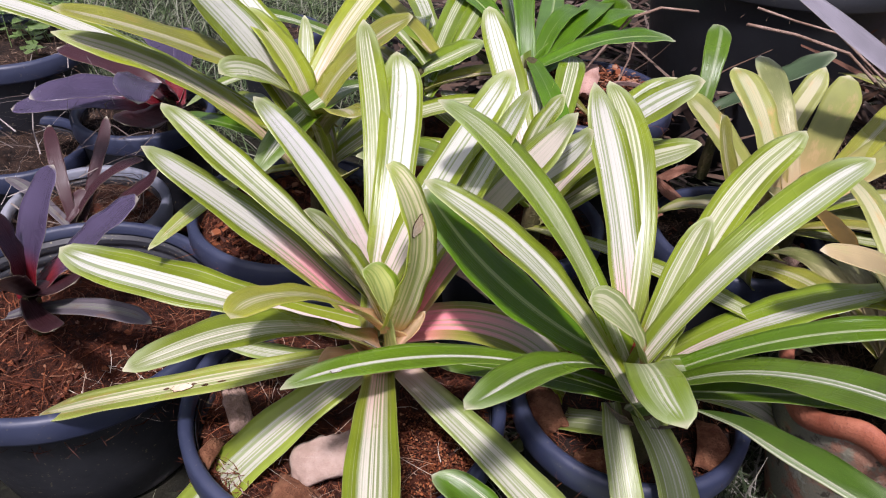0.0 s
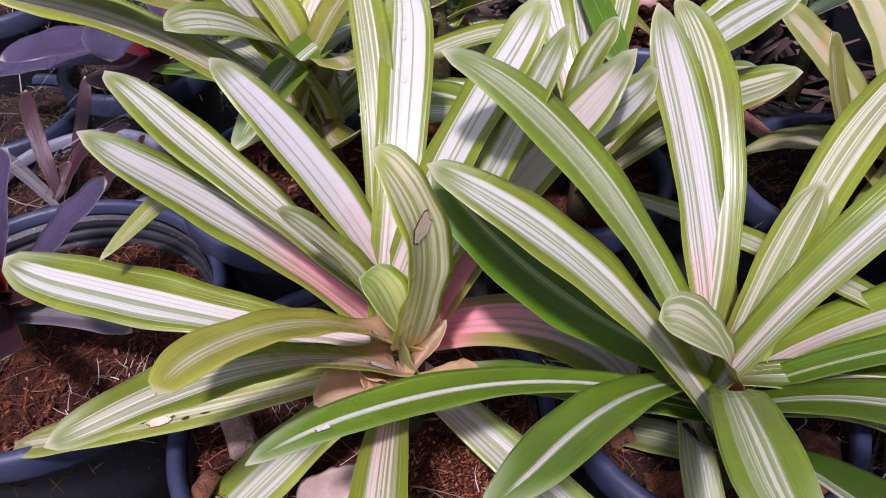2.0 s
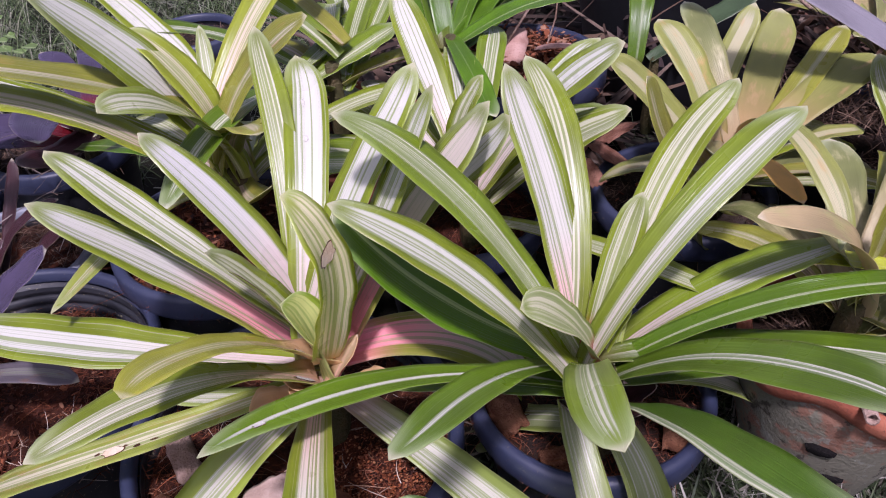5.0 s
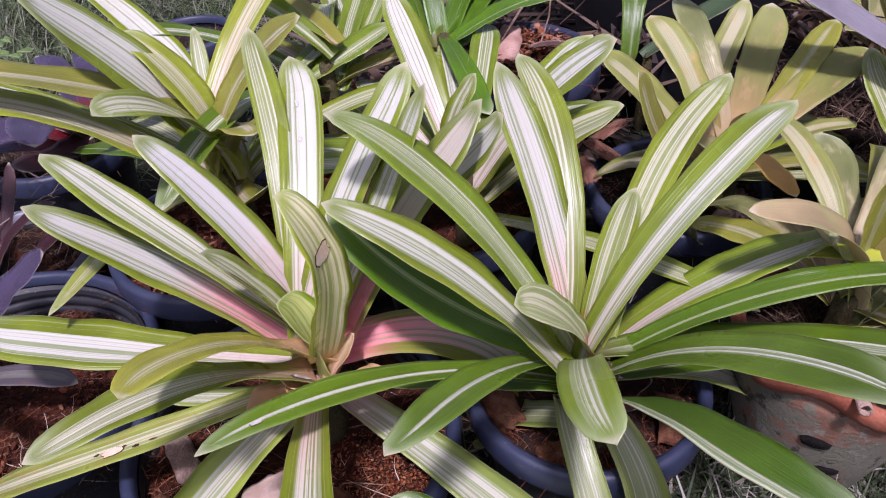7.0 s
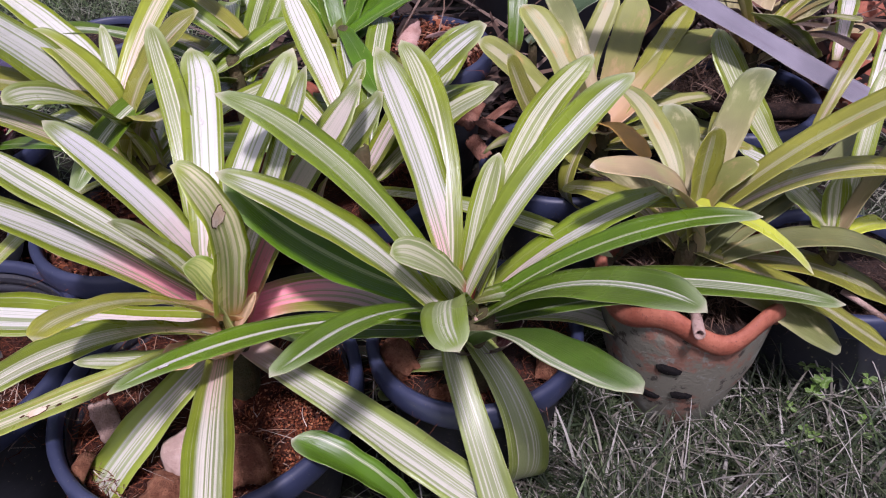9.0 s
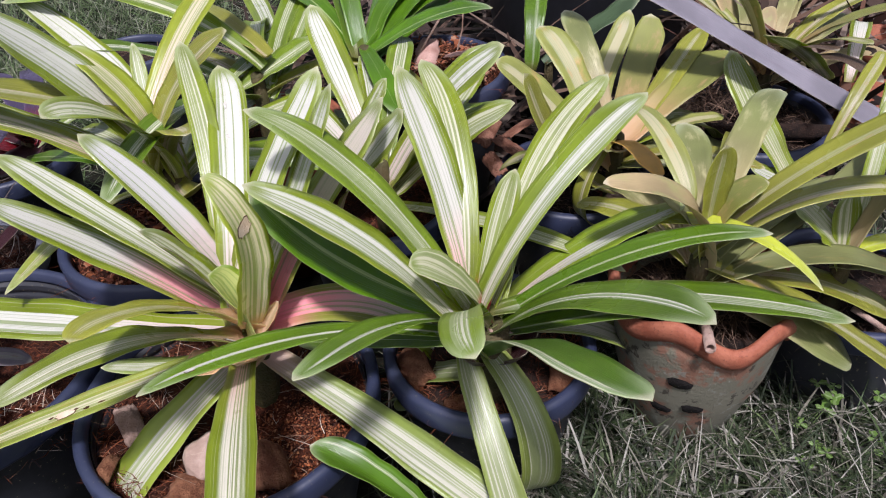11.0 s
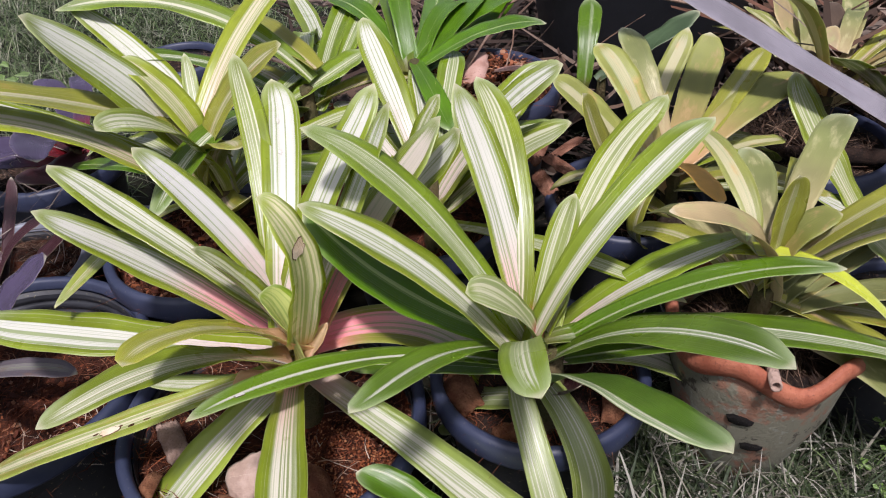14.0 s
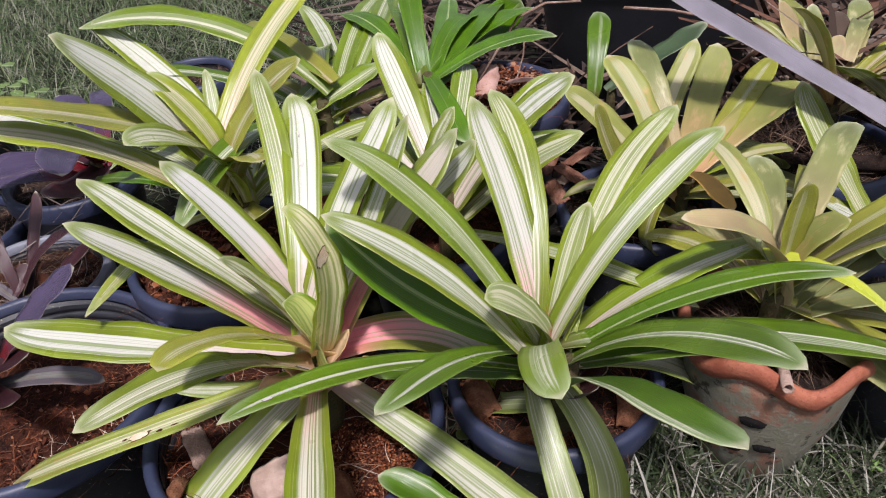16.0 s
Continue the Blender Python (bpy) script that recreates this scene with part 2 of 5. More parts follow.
ORANGE = leaf_material("orange_leaf", (0.45, 0.27, 0.06), (0.56, 0.42, 0.14), -0.2, 0.3, 0.1, blotch=0.3, rough=0.45)
PURPLE = leaf_material("purple_leaf", (0.060, 0.045, 0.085), (0.09, 0.072, 0.12), -0.2, 0.3, 0.1, base=(0.11, 0.008, 0.012), base_to=0.45, rough=0.26, thin=0.05)
MAROON = leaf_material("maroon_leaf", (0.042, 0.013, 0.016), (0.08, 0.035, 0.035), -0.2, 0.3, 0.12, rough=0.33, thin=0.08)
DRY = leaf_material("dry_leaf", (0.10, 0.085, 0.098), (0.15, 0.13, 0.14), 0.2, 0.4, 0.4, blotch=0.35, blotch_color=(0.12, 0.07, 0.05), rough=0.6, thin=0.05)
LILAC = leaf_material("dead_strap_leaf", (0.21, 0.195, 0.22), (0.28, 0.265, 0.29), -0.2, 0.4, 0.25, blotch=0.4, blotch_color=(0.15, 0.13, 0.15), rough=0.36, thin=0.03)


def plastic_material(name, color, dust, speck, rough=0.42):
    k = Nodes(name)
    p = k.place()
    n1, n2, n3 = k.noise(p, 9.0, 4.0), k.noise(p, 190.0, 2.0), k.noise(p, 55.0, 4.0, 0.7)
    c = k.mix(k.math("MULTIPLY", k.step(n1, 0.4, 0.7), 0.6), color, dust)
    c = k.mix(k.math("MULTIPLY", k.step(n2, 0.66, 0.72), speck), c, (0.30, 0.26, 0.14))
    c = k.mix(k.math("MULTIPLY", k.step(n3, 0.6, 0.75), 0.3), c, dust)
    k.set(color=c, rough=k.math("ADD", rough, k.math("MULTIPLY", n3, 0.25)))
    k.bump(k.math("ADD", n3, k.math("MULTIPLY", n2, 0.4)), 0.25, 0.001)
    return k.mat


def earth_material(name, a, b, scale, rough=0.9, c=None, relief=0.9):
    k = Nodes(name)
    p = k.place()
    n1, n2 = k.noise(p, scale, 5.0, 0.65), k.noise(p, scale * 9, 3.0, 0.7)
    col = k.mix(k.step(n1, 0.35, 0.68), a, b)
    if c:
        col = k.mix(k.math("MULTIPLY", k.step(n2, 0.55, 0.7), 0.7), col, c)
    k.set(color=col, rough=rough, spec=0.2)
    k.bump(k.math("ADD", n1, n2), relief, 0.004)
    return k.mat


def shred_material(name, colors, rough=0.8):
    k = Nodes(name)
    col, r = None, k.island()
    for i, c in enumerate(colors):
        col = c if col is None else k.mix(k.math("GREATER_THAN", r, i / len(colors)), col, c)
    col = k.mix(k.math("MULTIPLY", k.noise(k.place(), 120.0, 3.0), 0.5), col, tuple(x * 0.5 for x in colors[0]))
    k.set(color=col, rough=rough, spec=0.25)
    return k.mat


POT = plastic_material("dark_plastic", (0.014, 0.015, 0.020), (0.032, 0.034, 0.040), 0.5)
BLACK = plastic_material("black_plastic", (0.008, 0.009, 0.012), (0.018, 0.019, 0.024), 0.05)
RIM = plastic_material("blue_black_rim", (0.020, 0.026, 0.056), (0.048, 0.056, 0.095), 0.15, 0.36)
CLOUDY = plastic_material("cloudy_rim", (0.16, 0.17, 0.21), (0.34, 0.34, 0.36), 0.2, 0.4)
CLAY = earth_material("terracotta", (0.24, 0.072, 0.040), (0.36, 0.13, 0.075), 34.0, 0.62, (0.14, 0.055, 0.04), relief=0.28)

def weathered_material():
    """Old clay: brown where bare, under flaking grey-green crust and dark stains."""
    k = Nodes("weathered_clay")
    p = k.place()
    big, mid, fine = k.noise(p, 17.0, 5.0, 0.65), k.noise(p, 38.0, 5.0, 0.7), k.noise(p, 260.0, 3.0, 0.7)
    c = k.mix(fine, (0.20, 0.095, 0.06), (0.27, 0.15, 0.10))
    c = k.mix(k.math("MULTIPLY", k.step(big, 0.42, 0.50), 0.9), c, (0.165, 0.17, 0.125))
    c = k.mix(k.math("MULTIPLY", k.step(mid, 0.56, 0.62), 0.7), c, (0.25, 0.255, 0.21))
    c = k.mix(k.math("MULTIPLY", k.step(mid, 0.42, 0.36), 0.9), c, (0.05, 0.042, 0.032))
    c = k.mix(k.math("MULTIPLY", k.step(fine, 0.55, 0.7), 0.4), c, (0.12, 0.11, 0.09))
    k.set(color=c, rough=0.9, spec=0.2)
    k.bump(k.math("ADD", k.math("ADD", big, mid), fine), 0.7, 0.002)
    return k.mat


CRUST = weathered_material()
HOLE = earth_material("hole_shade", (0.006, 0.005, 0.005), (0.012, 0.010, 0.008), 60.0, 0.95)
SOIL = earth_material("coir_soil", (0.014, 0.005, 0.003), (0.075, 0.021, 0.009), 60.0, 0.95, (0.18, 0.050, 0.018))
PEAT = earth_material("dark_soil", (0.010, 0.007, 0.006), (0.035, 0.02, 0.014), 45.0, 0.95, (0.08, 0.04, 0.024))
# Near-black earth: the deep shade between crowded pots is put into its colour.
EARTH = earth_material("shade_dark_earth", (0.006, 0.006, 0.004), (0.016, 0.015, 0.009), 7.0, 0.95, (0.026, 0.028, 0.016))
SHREDS = shred_material("coir_shreds", [(0.075, 0.019, 0.008), (0.15, 0.040, 0.014), (0.24, 0.075, 0.028), (0.035, 0.012, 0.007), (0.28, 0.13, 0.07), (0.11, 0.028, 0.011), (0.05, 0.015, 0.008)])
DARKSHREDS = shred_material("dark_shreds", [(0.06, 0.035, 0.022), (0.12, 0.07, 0.045), (0.24, 0.16, 0.11), (0.03, 0.02, 0.016)])
CRUMBS = shred_material("orange_crumbs", [(0.20, 0.055, 0.018), (0.30, 0.095, 0.032), (0.13, 0.035, 0.012), (0.36, 0.16, 0.07), (0.09, 0.024, 0.010)])
CHIPS = shred_material("husk_chips", [(0.20, 0.060, 0.024), (0.28, 0.10, 0.05), (0.12, 0.036, 0.016), (0.34, 0.19, 0.12)])
BLADES = shred_material("grass_blades", [(0.024, 0.038, 0.013), (0.045, 0.068, 0.024), (0.22, 0.205, 0.165), (0.07, 0.09, 0.04), (0.34, 0.325, 0.28), (0.03, 0.046, 0.02), (0.09, 0.08, 0.062), (0.016, 0.022, 0.010)], 0.6)
BACKBLADES = shred_material("back_grass_blades", [(0.055, 0.09, 0.028), (0.085, 0.13, 0.042), (0.20, 0.20, 0.14), (0.11, 0.15, 0.06), (0.28, 0.28, 0.22), (0.06, 0.095, 0.035), (0.03, 0.05, 0.018)], 0.55)
BRACT = leaf_material("tan_bract", (0.46, 0.30, 0.15), (0.56, 0.40, 0.25), 0.2, 0.5, 0.3, pink=0.35, blotch=0.35, blotch_color=(0.22, 0.11, 0.05), rough=0.45)
HUSK = earth_material("coconut_husk", (0.12, 0.045, 0.022), (0.27, 0.125, 0.065), 55.0, 0.85, (0.07, 0.028, 0.015))
BARK = earth_material("pale_bark", (0.22, 0.14, 0.10), (0.38, 0.27, 0.22), 30.0, 0.85, (0.16, 0.10, 0.07))
PALEBARK = earth_material("pale_bark_sheet", (0.30, 0.21, 0.165), (0.44, 0.33, 0.27), 30.0, 0.7, (0.32, 0.21, 0.16), relief=0.35)
PINKBARK = earth_material("pink_bark", (0.34, 0.19, 0.15), (0.48, 0.31, 0.26), 30.0, 0.8, (0.24, 0.13, 0.10), relief=0.4)
REDBARK = earth_material("red_bark", (0.15, 0.06, 0.035), (0.30, 0.15, 0.10), 35.0, 0.85, (0.09, 0.04, 0.025))
STEM = earth_material("stem_base", (0.05, 0.05, 0.018), (0.10, 0.075, 0.035), 25.0, 0.6)
SCAR = earth_material("dry_scar", (0.56, 0.42, 0.28), (0.68, 0.56, 0.42), 60.0, 0.8, relief=0.4)
SCAB = earth_material("brown_scab", (0.07, 0.03, 0.012), (0.20, 0.11, 0.05), 80.0, 0.85)
WAX = earth_material("white_speck", (0.62, 0.60, 0.52), (0.70, 0.68, 0.60), 60.0, 0.6)

# ---- how things are made ----


def mesh_of(name, verts, faces, material, uvs=None, smooth=True):
    me = bpy.data.meshes.new(name)
    me.from_pydata(verts, [], faces)
    me.materials.append(material)
    if smooth:
        me.polygons.foreach_set("use_smooth", [True] * len(me.polygons))
    if uvs is not None:
        layer = me.uv_layers.new(name="UVMap")
        idx = np.empty(len(me.loops), dtype=np.int32)
        me.loops.foreach_get("vertex_index", idx)
        layer.data.foreach_set("uv", np.asarray(uvs, dtype=np.float32)[idx].ravel())
    me.update()
    return me


def part(name, me, parent, label=""):
    ob = new(name, me)
    ob.parent = parent
    return tagged(ob, label)


def thing(name, x, y, z, label, category, group=""):
    ob = new(name)
    ob.location = (x, y, z)
    ob.empty_display_size = 0.05
    return tagged(ob, label, category, group)


RNG = random.Random(7)
STEPS, HALF = 36, 4
SKIN = {}


def outline(s, tip, clasp):
    """Half the width of a strap leaf along its length, 1 at its widest."""
    q = min(1.0, max(0.0, (s - 0.04) / 0.62))
    w = 0.66 + 0.34 * q * q * (3 - 2 * q) - clasp * math.exp(-((s / (0.06 if clasp > 0 else 0.13)) ** 2))
    if s > 0.72:
        w *= max(0.0, 1 - ((s - 0.72) / 0.28) ** (tip + 0.3)) ** 0.58
    return w


def leaf(plant, material, az, el, length, bend, curl, sweep, dx, dy, dz, width, roll=0.0, tip=2.0, channel=0.22, twist=0.0, label="", taper=0.0, clasp=0.20):
    """A strap leaf: it leaves its plant at the azimuth az and elevation el, turns by bend and curl in elevation and by sweep in azimuth on its way."""
    wav, ph = RNG.uniform(0.03, 0.09), RNG.uniform(0, 6.28)
    wav2, ph2 = RNG.uniform(0.015, 0.04), RNG.uniform(0, 6.28)
    p = Vector((dx, dy, dz))
    top, low, uvs = [], [], []
    thick = 0.0008
    for i in range(STEPS + 1):
        s = i / STEPS
        e, a = radians(el + bend * s + curl * s * s), radians(az + sweep * s)
        t = Vector((math.cos(e) * math.cos(a), math.cos(e) * math.sin(a), math.sin(e)))
        side = Vector((-math.sin(a), math.cos(a), 0))
        up = t.cross(side)
        th = radians(roll + twist * s)
        side, up = side * math.cos(th) + up * math.sin(th), up * math.cos(th) - side * math.sin(th)
        w = 0.5 * width * outline(s, tip, clasp) * (1 - taper * s) * (1 + 0.03 * math.sin(9 * s + ph) + 0.014 * math.sin(27 * s + ph2))
        end = max(0.0, (s - 0.82) / 0.18)
        w = max(w * (1 + 0.07 * end * math.sin(47 * s + ph2)), 0.0006)
        askew = side * (0.16 * width * end * end * math.sin(2.3 * ph))
        depth = channel * (1.25 - 0.9 * s) + 0.25 * math.exp(-((s / 0.09) ** 2))
        for j in range(-HALF, HALF + 1):
            x = j / HALF
            lift = depth * abs(x) ** 1.6 * w + w * x * x * (wav * math.sin(13 * s + ph + x) + wav2 * math.sin(31 * s + ph2 + 2 * x))
            q = p + askew + side * (x * w * (1 - 0.12 * depth)) + up * lift
            body = thick * (1 - 0.75 * abs(x)) * (1 + 1.2 * math.exp(-s * 6))
            top.append(q + up * body)
            low.append(q - up * body)
            uvs.append((0.5 + 0.5 * x, s))
        p = p + t * (length / STEPS)
    row, n = 2 * HALF + 1, (STEPS + 1) * (2 * HALF + 1)
    faces = []
    for i in range(STEPS):
        for j in range(row - 1):
            a0 = i * row + j
            faces.append((a0, a0 + 1, a0 + row + 1, a0 + row))
            faces.append((n + a0, n + a0 + row, n + a0 + row + 1, n + a0 + 1))
        for j, flip in ((0, False), (row - 1, True)):
            a0 = i * row + j
            f = (a0, a0 + row, n + a0 + row, n + a0)
            faces.append(f[::-1] if flip else f)
    ob = part("leaf", mesh_of("leaf", top + low, faces, material, uvs + uvs), plant, label)
    SKIN[ob.name] = (top, low)
    return ob


def scar(blade, s, x, ls, lx, material=SCAR, label="dry brown scar", under=False, seed=0, edge=SCAB):
    """A dry patch with a darker edge that follows the leaf's skin at the length s and the breadth x."""
    grid, row, seg = SKIN[blade.name][1 if under else 0], 2 * HALF + 1, 18

    def at(a, b, lift):
        a, b = min(max(a, 0.0), 0.999) * STEPS, (min(max(b, -1.0), 0.999) + 1) * HALF
        i, j = int(a), int(b)
        u, v = a - i, b - j
        c = [grid[(i + m) * row + j + n] for m in (0, 1) for n in (0, 1)]
        q = c[0] * (1 - u) * (1 - v) + c[1] * (1 - u) * v + c[2] * u * (1 - v) + c[3] * u * v
        n = (c[1] - c[0]).cross(c[2] - c[0]).normalized()
        return q - n * lift * (-1 if under else 1)

    for name, mat, k, lift in (("scar_edge", edge, 1.10, 0.0004), ("scar", material, 1.0, 0.0008)):
        verts, faces = [at(s, x, lift)], []
        for r in (0.5, 1.0):
            for i in range(seg):
                t = 2 * math.pi * i / seg
                d = r * k * (1 + 0.45 * noise.noise(Vector((math.cos(t) * 1.9, math.sin(t) * 1.9, seed + 0.3))))
                verts.append(at(s + ls * d * math.cos(t), x + lx * d * math.sin(t), lift))
        faces += [(0, 1 + i, 1 + (i + 1) % seg) for i in range(seg)]
        faces += [(1 + i, 1 + seg + i, 1 + seg + (i + 1) % seg, 1 + (i + 1) % seg) for i in range(seg)]
        part(name, mesh_of(name, verts, faces, mat), blade, label if name == "scar" else "dark rim of a scar")


def lathe(name, profile, material, segments=56, wobble=0.0, wave=None):
    """A turned body from (radius, height) pairs; wave(angle) lifts its upper edge."""
    verts, faces = [], []
    for r, z, *lift in profile:
        k = lift[0] if lift else 0.0
        for i in range(segments):
            a = 2 * math.pi * i / segments
            d = wave(a) if wave else 0.0
            rr = r * (1 + wobble * math.sin(3 * a + 1) + wobble * math.sin(7 * a))
            verts.append((rr * math.cos(a), rr * math.sin(a), z + k * d))
    for p in range(len(profile) - 1):
        for i in range(segments):
            j = (i + 1) % segments
            faces.append((p * segments + i, p * segments + j, (p + 1) * segments + j, (p + 1) * segments + i))
    return mesh_of(name, verts, faces, material)


def plastic_pot(x, y, top, radius, height=None, rim=RIM, body=POT, label="dark plastic nursery pot with a blue-black rolled rim", ribs=5, foot=0.0, taper=0.70):
    """A thin-walled nursery pot that stands on the ground and opens upwards."""
    pot = thing("plastic_pot", x, y, foot, label, "pot", "nursery pots")
    h, low, wall = top - foot, radius * taper, 0.0035
    steps = [(0.004, 0.0), (low - 0.006, 0.0), (low, 0.006)]
    r_at = lambda z: low + (radius * 0.965 - low) * z / h
    steps += [(r_at(z), z) for z in (0.3 * h, 0.6 * h, h - 0.034)]
    inner = [(r_at(h - 0.03) - wall, h - 0.012)]
    for i in range(ribs):
        z = h - 0.02 - 0.013 * i
        inner += [(r_at(z) - wall, z), (r_at(z) - wall - 0.0022, z - 0.004), (r_at(z) - wall - 0.0022, z - 0.008), (r_at(z) - wall, z - 0.011)]
    inner += [(r_at(0.3 * h) - wall, 0.3 * h), (low - wall, 0.01), (0.004, 0.01)]
    part("body", lathe("body", steps + [(r_at(h - 0.03), h - 0.03)] + inner, body), pot)
    ring = [(r_at(h - 0.03) + 0.0005, h - 0.031), (radius - 0.001, h - 0.029), (radius, h - 0.026), (radius, h - 0.004), (radius - 0.003, h), (radius - 0.009, h + 0.001), (radius - 0.0125, h - 0.002), (radius - 0.0135, h - 0.012)]
    part("rim", lathe("rim", ring, rim), pot)
    return pot


def soil(x, y, z, radius, material=SOIL, heap=0.012, label="reddish coir potting mix filling a pot"):
    """The uneven fill of a pot."""
    verts, faces, rings, seg = [(0, 0, heap)], [], 12, 48
    for i in range(1, rings + 1):
        for j in range(seg):
            a, r = 2 * math.pi * j / seg, radius * i / rings
            d = noise.fractal(Vector((x + r * math.cos(a), y + r * math.sin(a), z)) * 45, 0.9, 2.1, 4)
            verts.append((r * math.cos(a), r * math.sin(a), heap * (1 - (i / rings) ** 2) + 0.007 * d))
    for j in range(seg):
        faces.append((0, 1 + j, 1 + (j + 1) % seg))
    for i in range(rings - 1):
        for j in range(seg):
            a0, b0 = 1 + i * seg + j, 1 + i * seg + (j + 1) % seg
            faces.append((a0, a0 + seg, b0 + seg, b0))
    ob = new("potting_mix", mesh_of("potting_mix", verts, faces, material))
    ob.location = (x, y, z)
    return tagged(ob, label, "soil", kind="stuff")


def strands(name, count, where, size, material, label, category="fibre", lean=0.5, thin=0.0009, seed=1, curl=1.0):
    """Many thin bent strips as one piece of stuff. where(rng) gives a place, size(rng) a length."""
    rng = random.Random(seed)
    verts, faces = [], []
    for _ in range(count):
        p, ln = Vector(where(rng)), size(rng)
        a, e = rng.uniform(0, 6.283), rng.uniform(0, lean)
        d = Vector((math.cos(a) * math.cos(e), math.sin(a) * math.cos(e), math.sin(e)))
        side = Vector((-math.sin(a), math.cos(a), rng.uniform(-0.5, 0.5))).normalized()
        bend = Vector((rng.uniform(-1, 1), rng.uniform(-1, 1), rng.uniform(-0.7, 0.3))) * curl
        w, b = thin * rng.uniform(0.6, 1.6), len(verts)
        for i in range(4):
            s = i / 3
            q = p + d * (ln * s) + bend * (ln * s * s * 0.5)
            ww = w * (1 - 0.7 * s)
            verts += [q - side * ww, q + side * ww]
        faces += [(b + 2 * i, b + 2 * i + 1, b + 2 * i + 3, b + 2 * i + 2) for i in range(3)]
    ob = new(name, mesh_of(name, verts, faces, material, smooth=False))
    return tagged(ob, label, category, kind="stuff")


def flakes(name, count, where, size, material, label, category="chips", seed=1):
    """Many small bent chips as one piece of stuff."""
    rng = random.Random(seed)
    verts, faces = [], []
    for _ in range(count):
        p, s = Vector(where(rng)), size(rng)
        m = Euler((rng.uniform(-0.6, 0.6), rng.uniform(-0.6, 0.6), rng.uniform(0, 6.28))).to_matrix()
        lx, ly, h = s, s * rng.uniform(0.3, 0.8), s * rng.uniform(0.08, 0.2)
        b = len(verts)
        for dz in (0, h):
            for dx, dy in ((-1, -0.7), (0.2, -1), (1, -0.3), (0.8, 0.8), (-0.6, 1)):
                verts.append(p + m @ Vector((dx * lx * 0.5, dy * ly * 0.5, dz - 0.25 * dx * dx * h)))
        faces += [tuple(b + 5 + i for i in range(5)), tuple(b + 4 - i for i in range(5))]
        faces += [(b + i, b + (i + 1) % 5, b + 5 + (i + 1) % 5, b + 5 + i) for i in range(5)]
    ob = new(name, mesh_of(name, verts, faces, material, smooth=False))
    return tagged(ob, label, category, kind="stuff")


def on_disc(x, y, z, r, up=0.01):
    def where(rng):
        a, q = rng.uniform(0, 6.283), r * math.sqrt(rng.random())
        return (x + q * math.cos(a), y + q * math.sin(a), z + rng.uniform(0, up))
    return where


def stem(plant, r0, r1, z0, z1, material=STEM, label=""):
    """The clasped foot of a rosette."""
    prof = [(r0 * 0.8, z0), (r0, z0 + 0.2 * (z1 - z0)), ((r0 + r1) / 2, (z0 + z1) / 2), (r1, z1), (r1 * 0.6, z1 + 0.004), (0.001, z1 - 0.01)]
    return part("stem", lathe("stem", prof, material, 24, 0.04), plant, label)


def bromeliad(x, y, z, label):
    return thing("bromeliad", x, y, z, label, "plant", "potted bromeliads")

# ---- ground ----


def ground_z(x, y):
    """The lawn lies a little higher on one side."""
    t = min(1.0, max(0.0, (x - 0.05) / 0.27))
    return 0.07 * t * t * (3 - 2 * t)


def make_ground():
    verts, faces, n = [], [], 120
    xs = [math.copysign(abs(i) ** 3.2, i) * 60 for i in np.linspace(-1, 1, n + 1)]
    for y in xs:
        for x in xs:
            near = max(0.0, 1 - math.hypot(x, y - 0.7) / 4)
            verts.append((x, y + 0.7, ground_z(x, y) + 0.012 * near * noise.fractal(Vector((x, y, 0)) * 9, 0.9, 2.1, 4)))
    w = n + 1
    for j in range(n):
        for i in range(n):
            faces.append((j * w + i, j * w + i + 1, (j + 1) * w + i + 1, (j + 1) * w + i))
    return tagged(new("ground", mesh_of("ground", verts, faces, EARTH)), "bare brown earth, coloured near black for shade, under thin dry grass", "ground", kind="structure")


make_ground()

# ---- pots: x, y, rim height, rim radius ----
pot_a = plastic_pot(-0.070, 0.590, 0.205, 0.160, label="large dark plastic pot with blue-black rim, coir filled")
pot_b = plastic_pot(0.216, 0.602, 0.208, 0.119, foot=0.035, label="smaller dark plastic pot with blue rim beside clay pot")
pot_l = plastic_pot(-0.388, 0.700, 0.208, 0.170, label="large speckled black plastic pot with blue-black rim")
pot_u = plastic_pot(0.657, 0.610, 0.205, 0.104, foot=0.065, taper=0.9, label="black plastic pot standing on the grass")
pot_c = plastic_pot(-0.165, 0.880, 0.235, 0.135)
pot_d = plastic_pot(0.118, 0.870, 0.24, 0.110)
pot_h = plastic_pot(0.395, 0.860, 0.24, 0.110, label="dark plastic pot full of dead roots", foot=0.06)
pot_m = plastic_pot(-0.475, 0.960, 0.17, 0.112, rim=CLOUDY, label="dark pot with a cloudy grey plastic rim")
pot_n = plastic_pot(-0.645, 1.120, 0.17, 0.105)
pot_r = plastic_pot(-0.455, 1.170, 0.22, 0.110)
pot_v = plastic_pot(-0.300, 1.50, 0.24, 0.085)
pot_g = plastic_pot(0.235, 1.130, 0.30, 0.130, foot=0.06)
pot_k = plastic_pot(0.700, 0.960, 0.235, 0.125, foot=0.06)
pot_w = plastic_pot(-0.72, 1.30, 0.27, 0.13)
tub = plastic_pot(0.60, 1.43, 0.44, 0.23, rim=BLACK, body=BLACK, label="big black plastic tub behind the pots", foot=0.06)

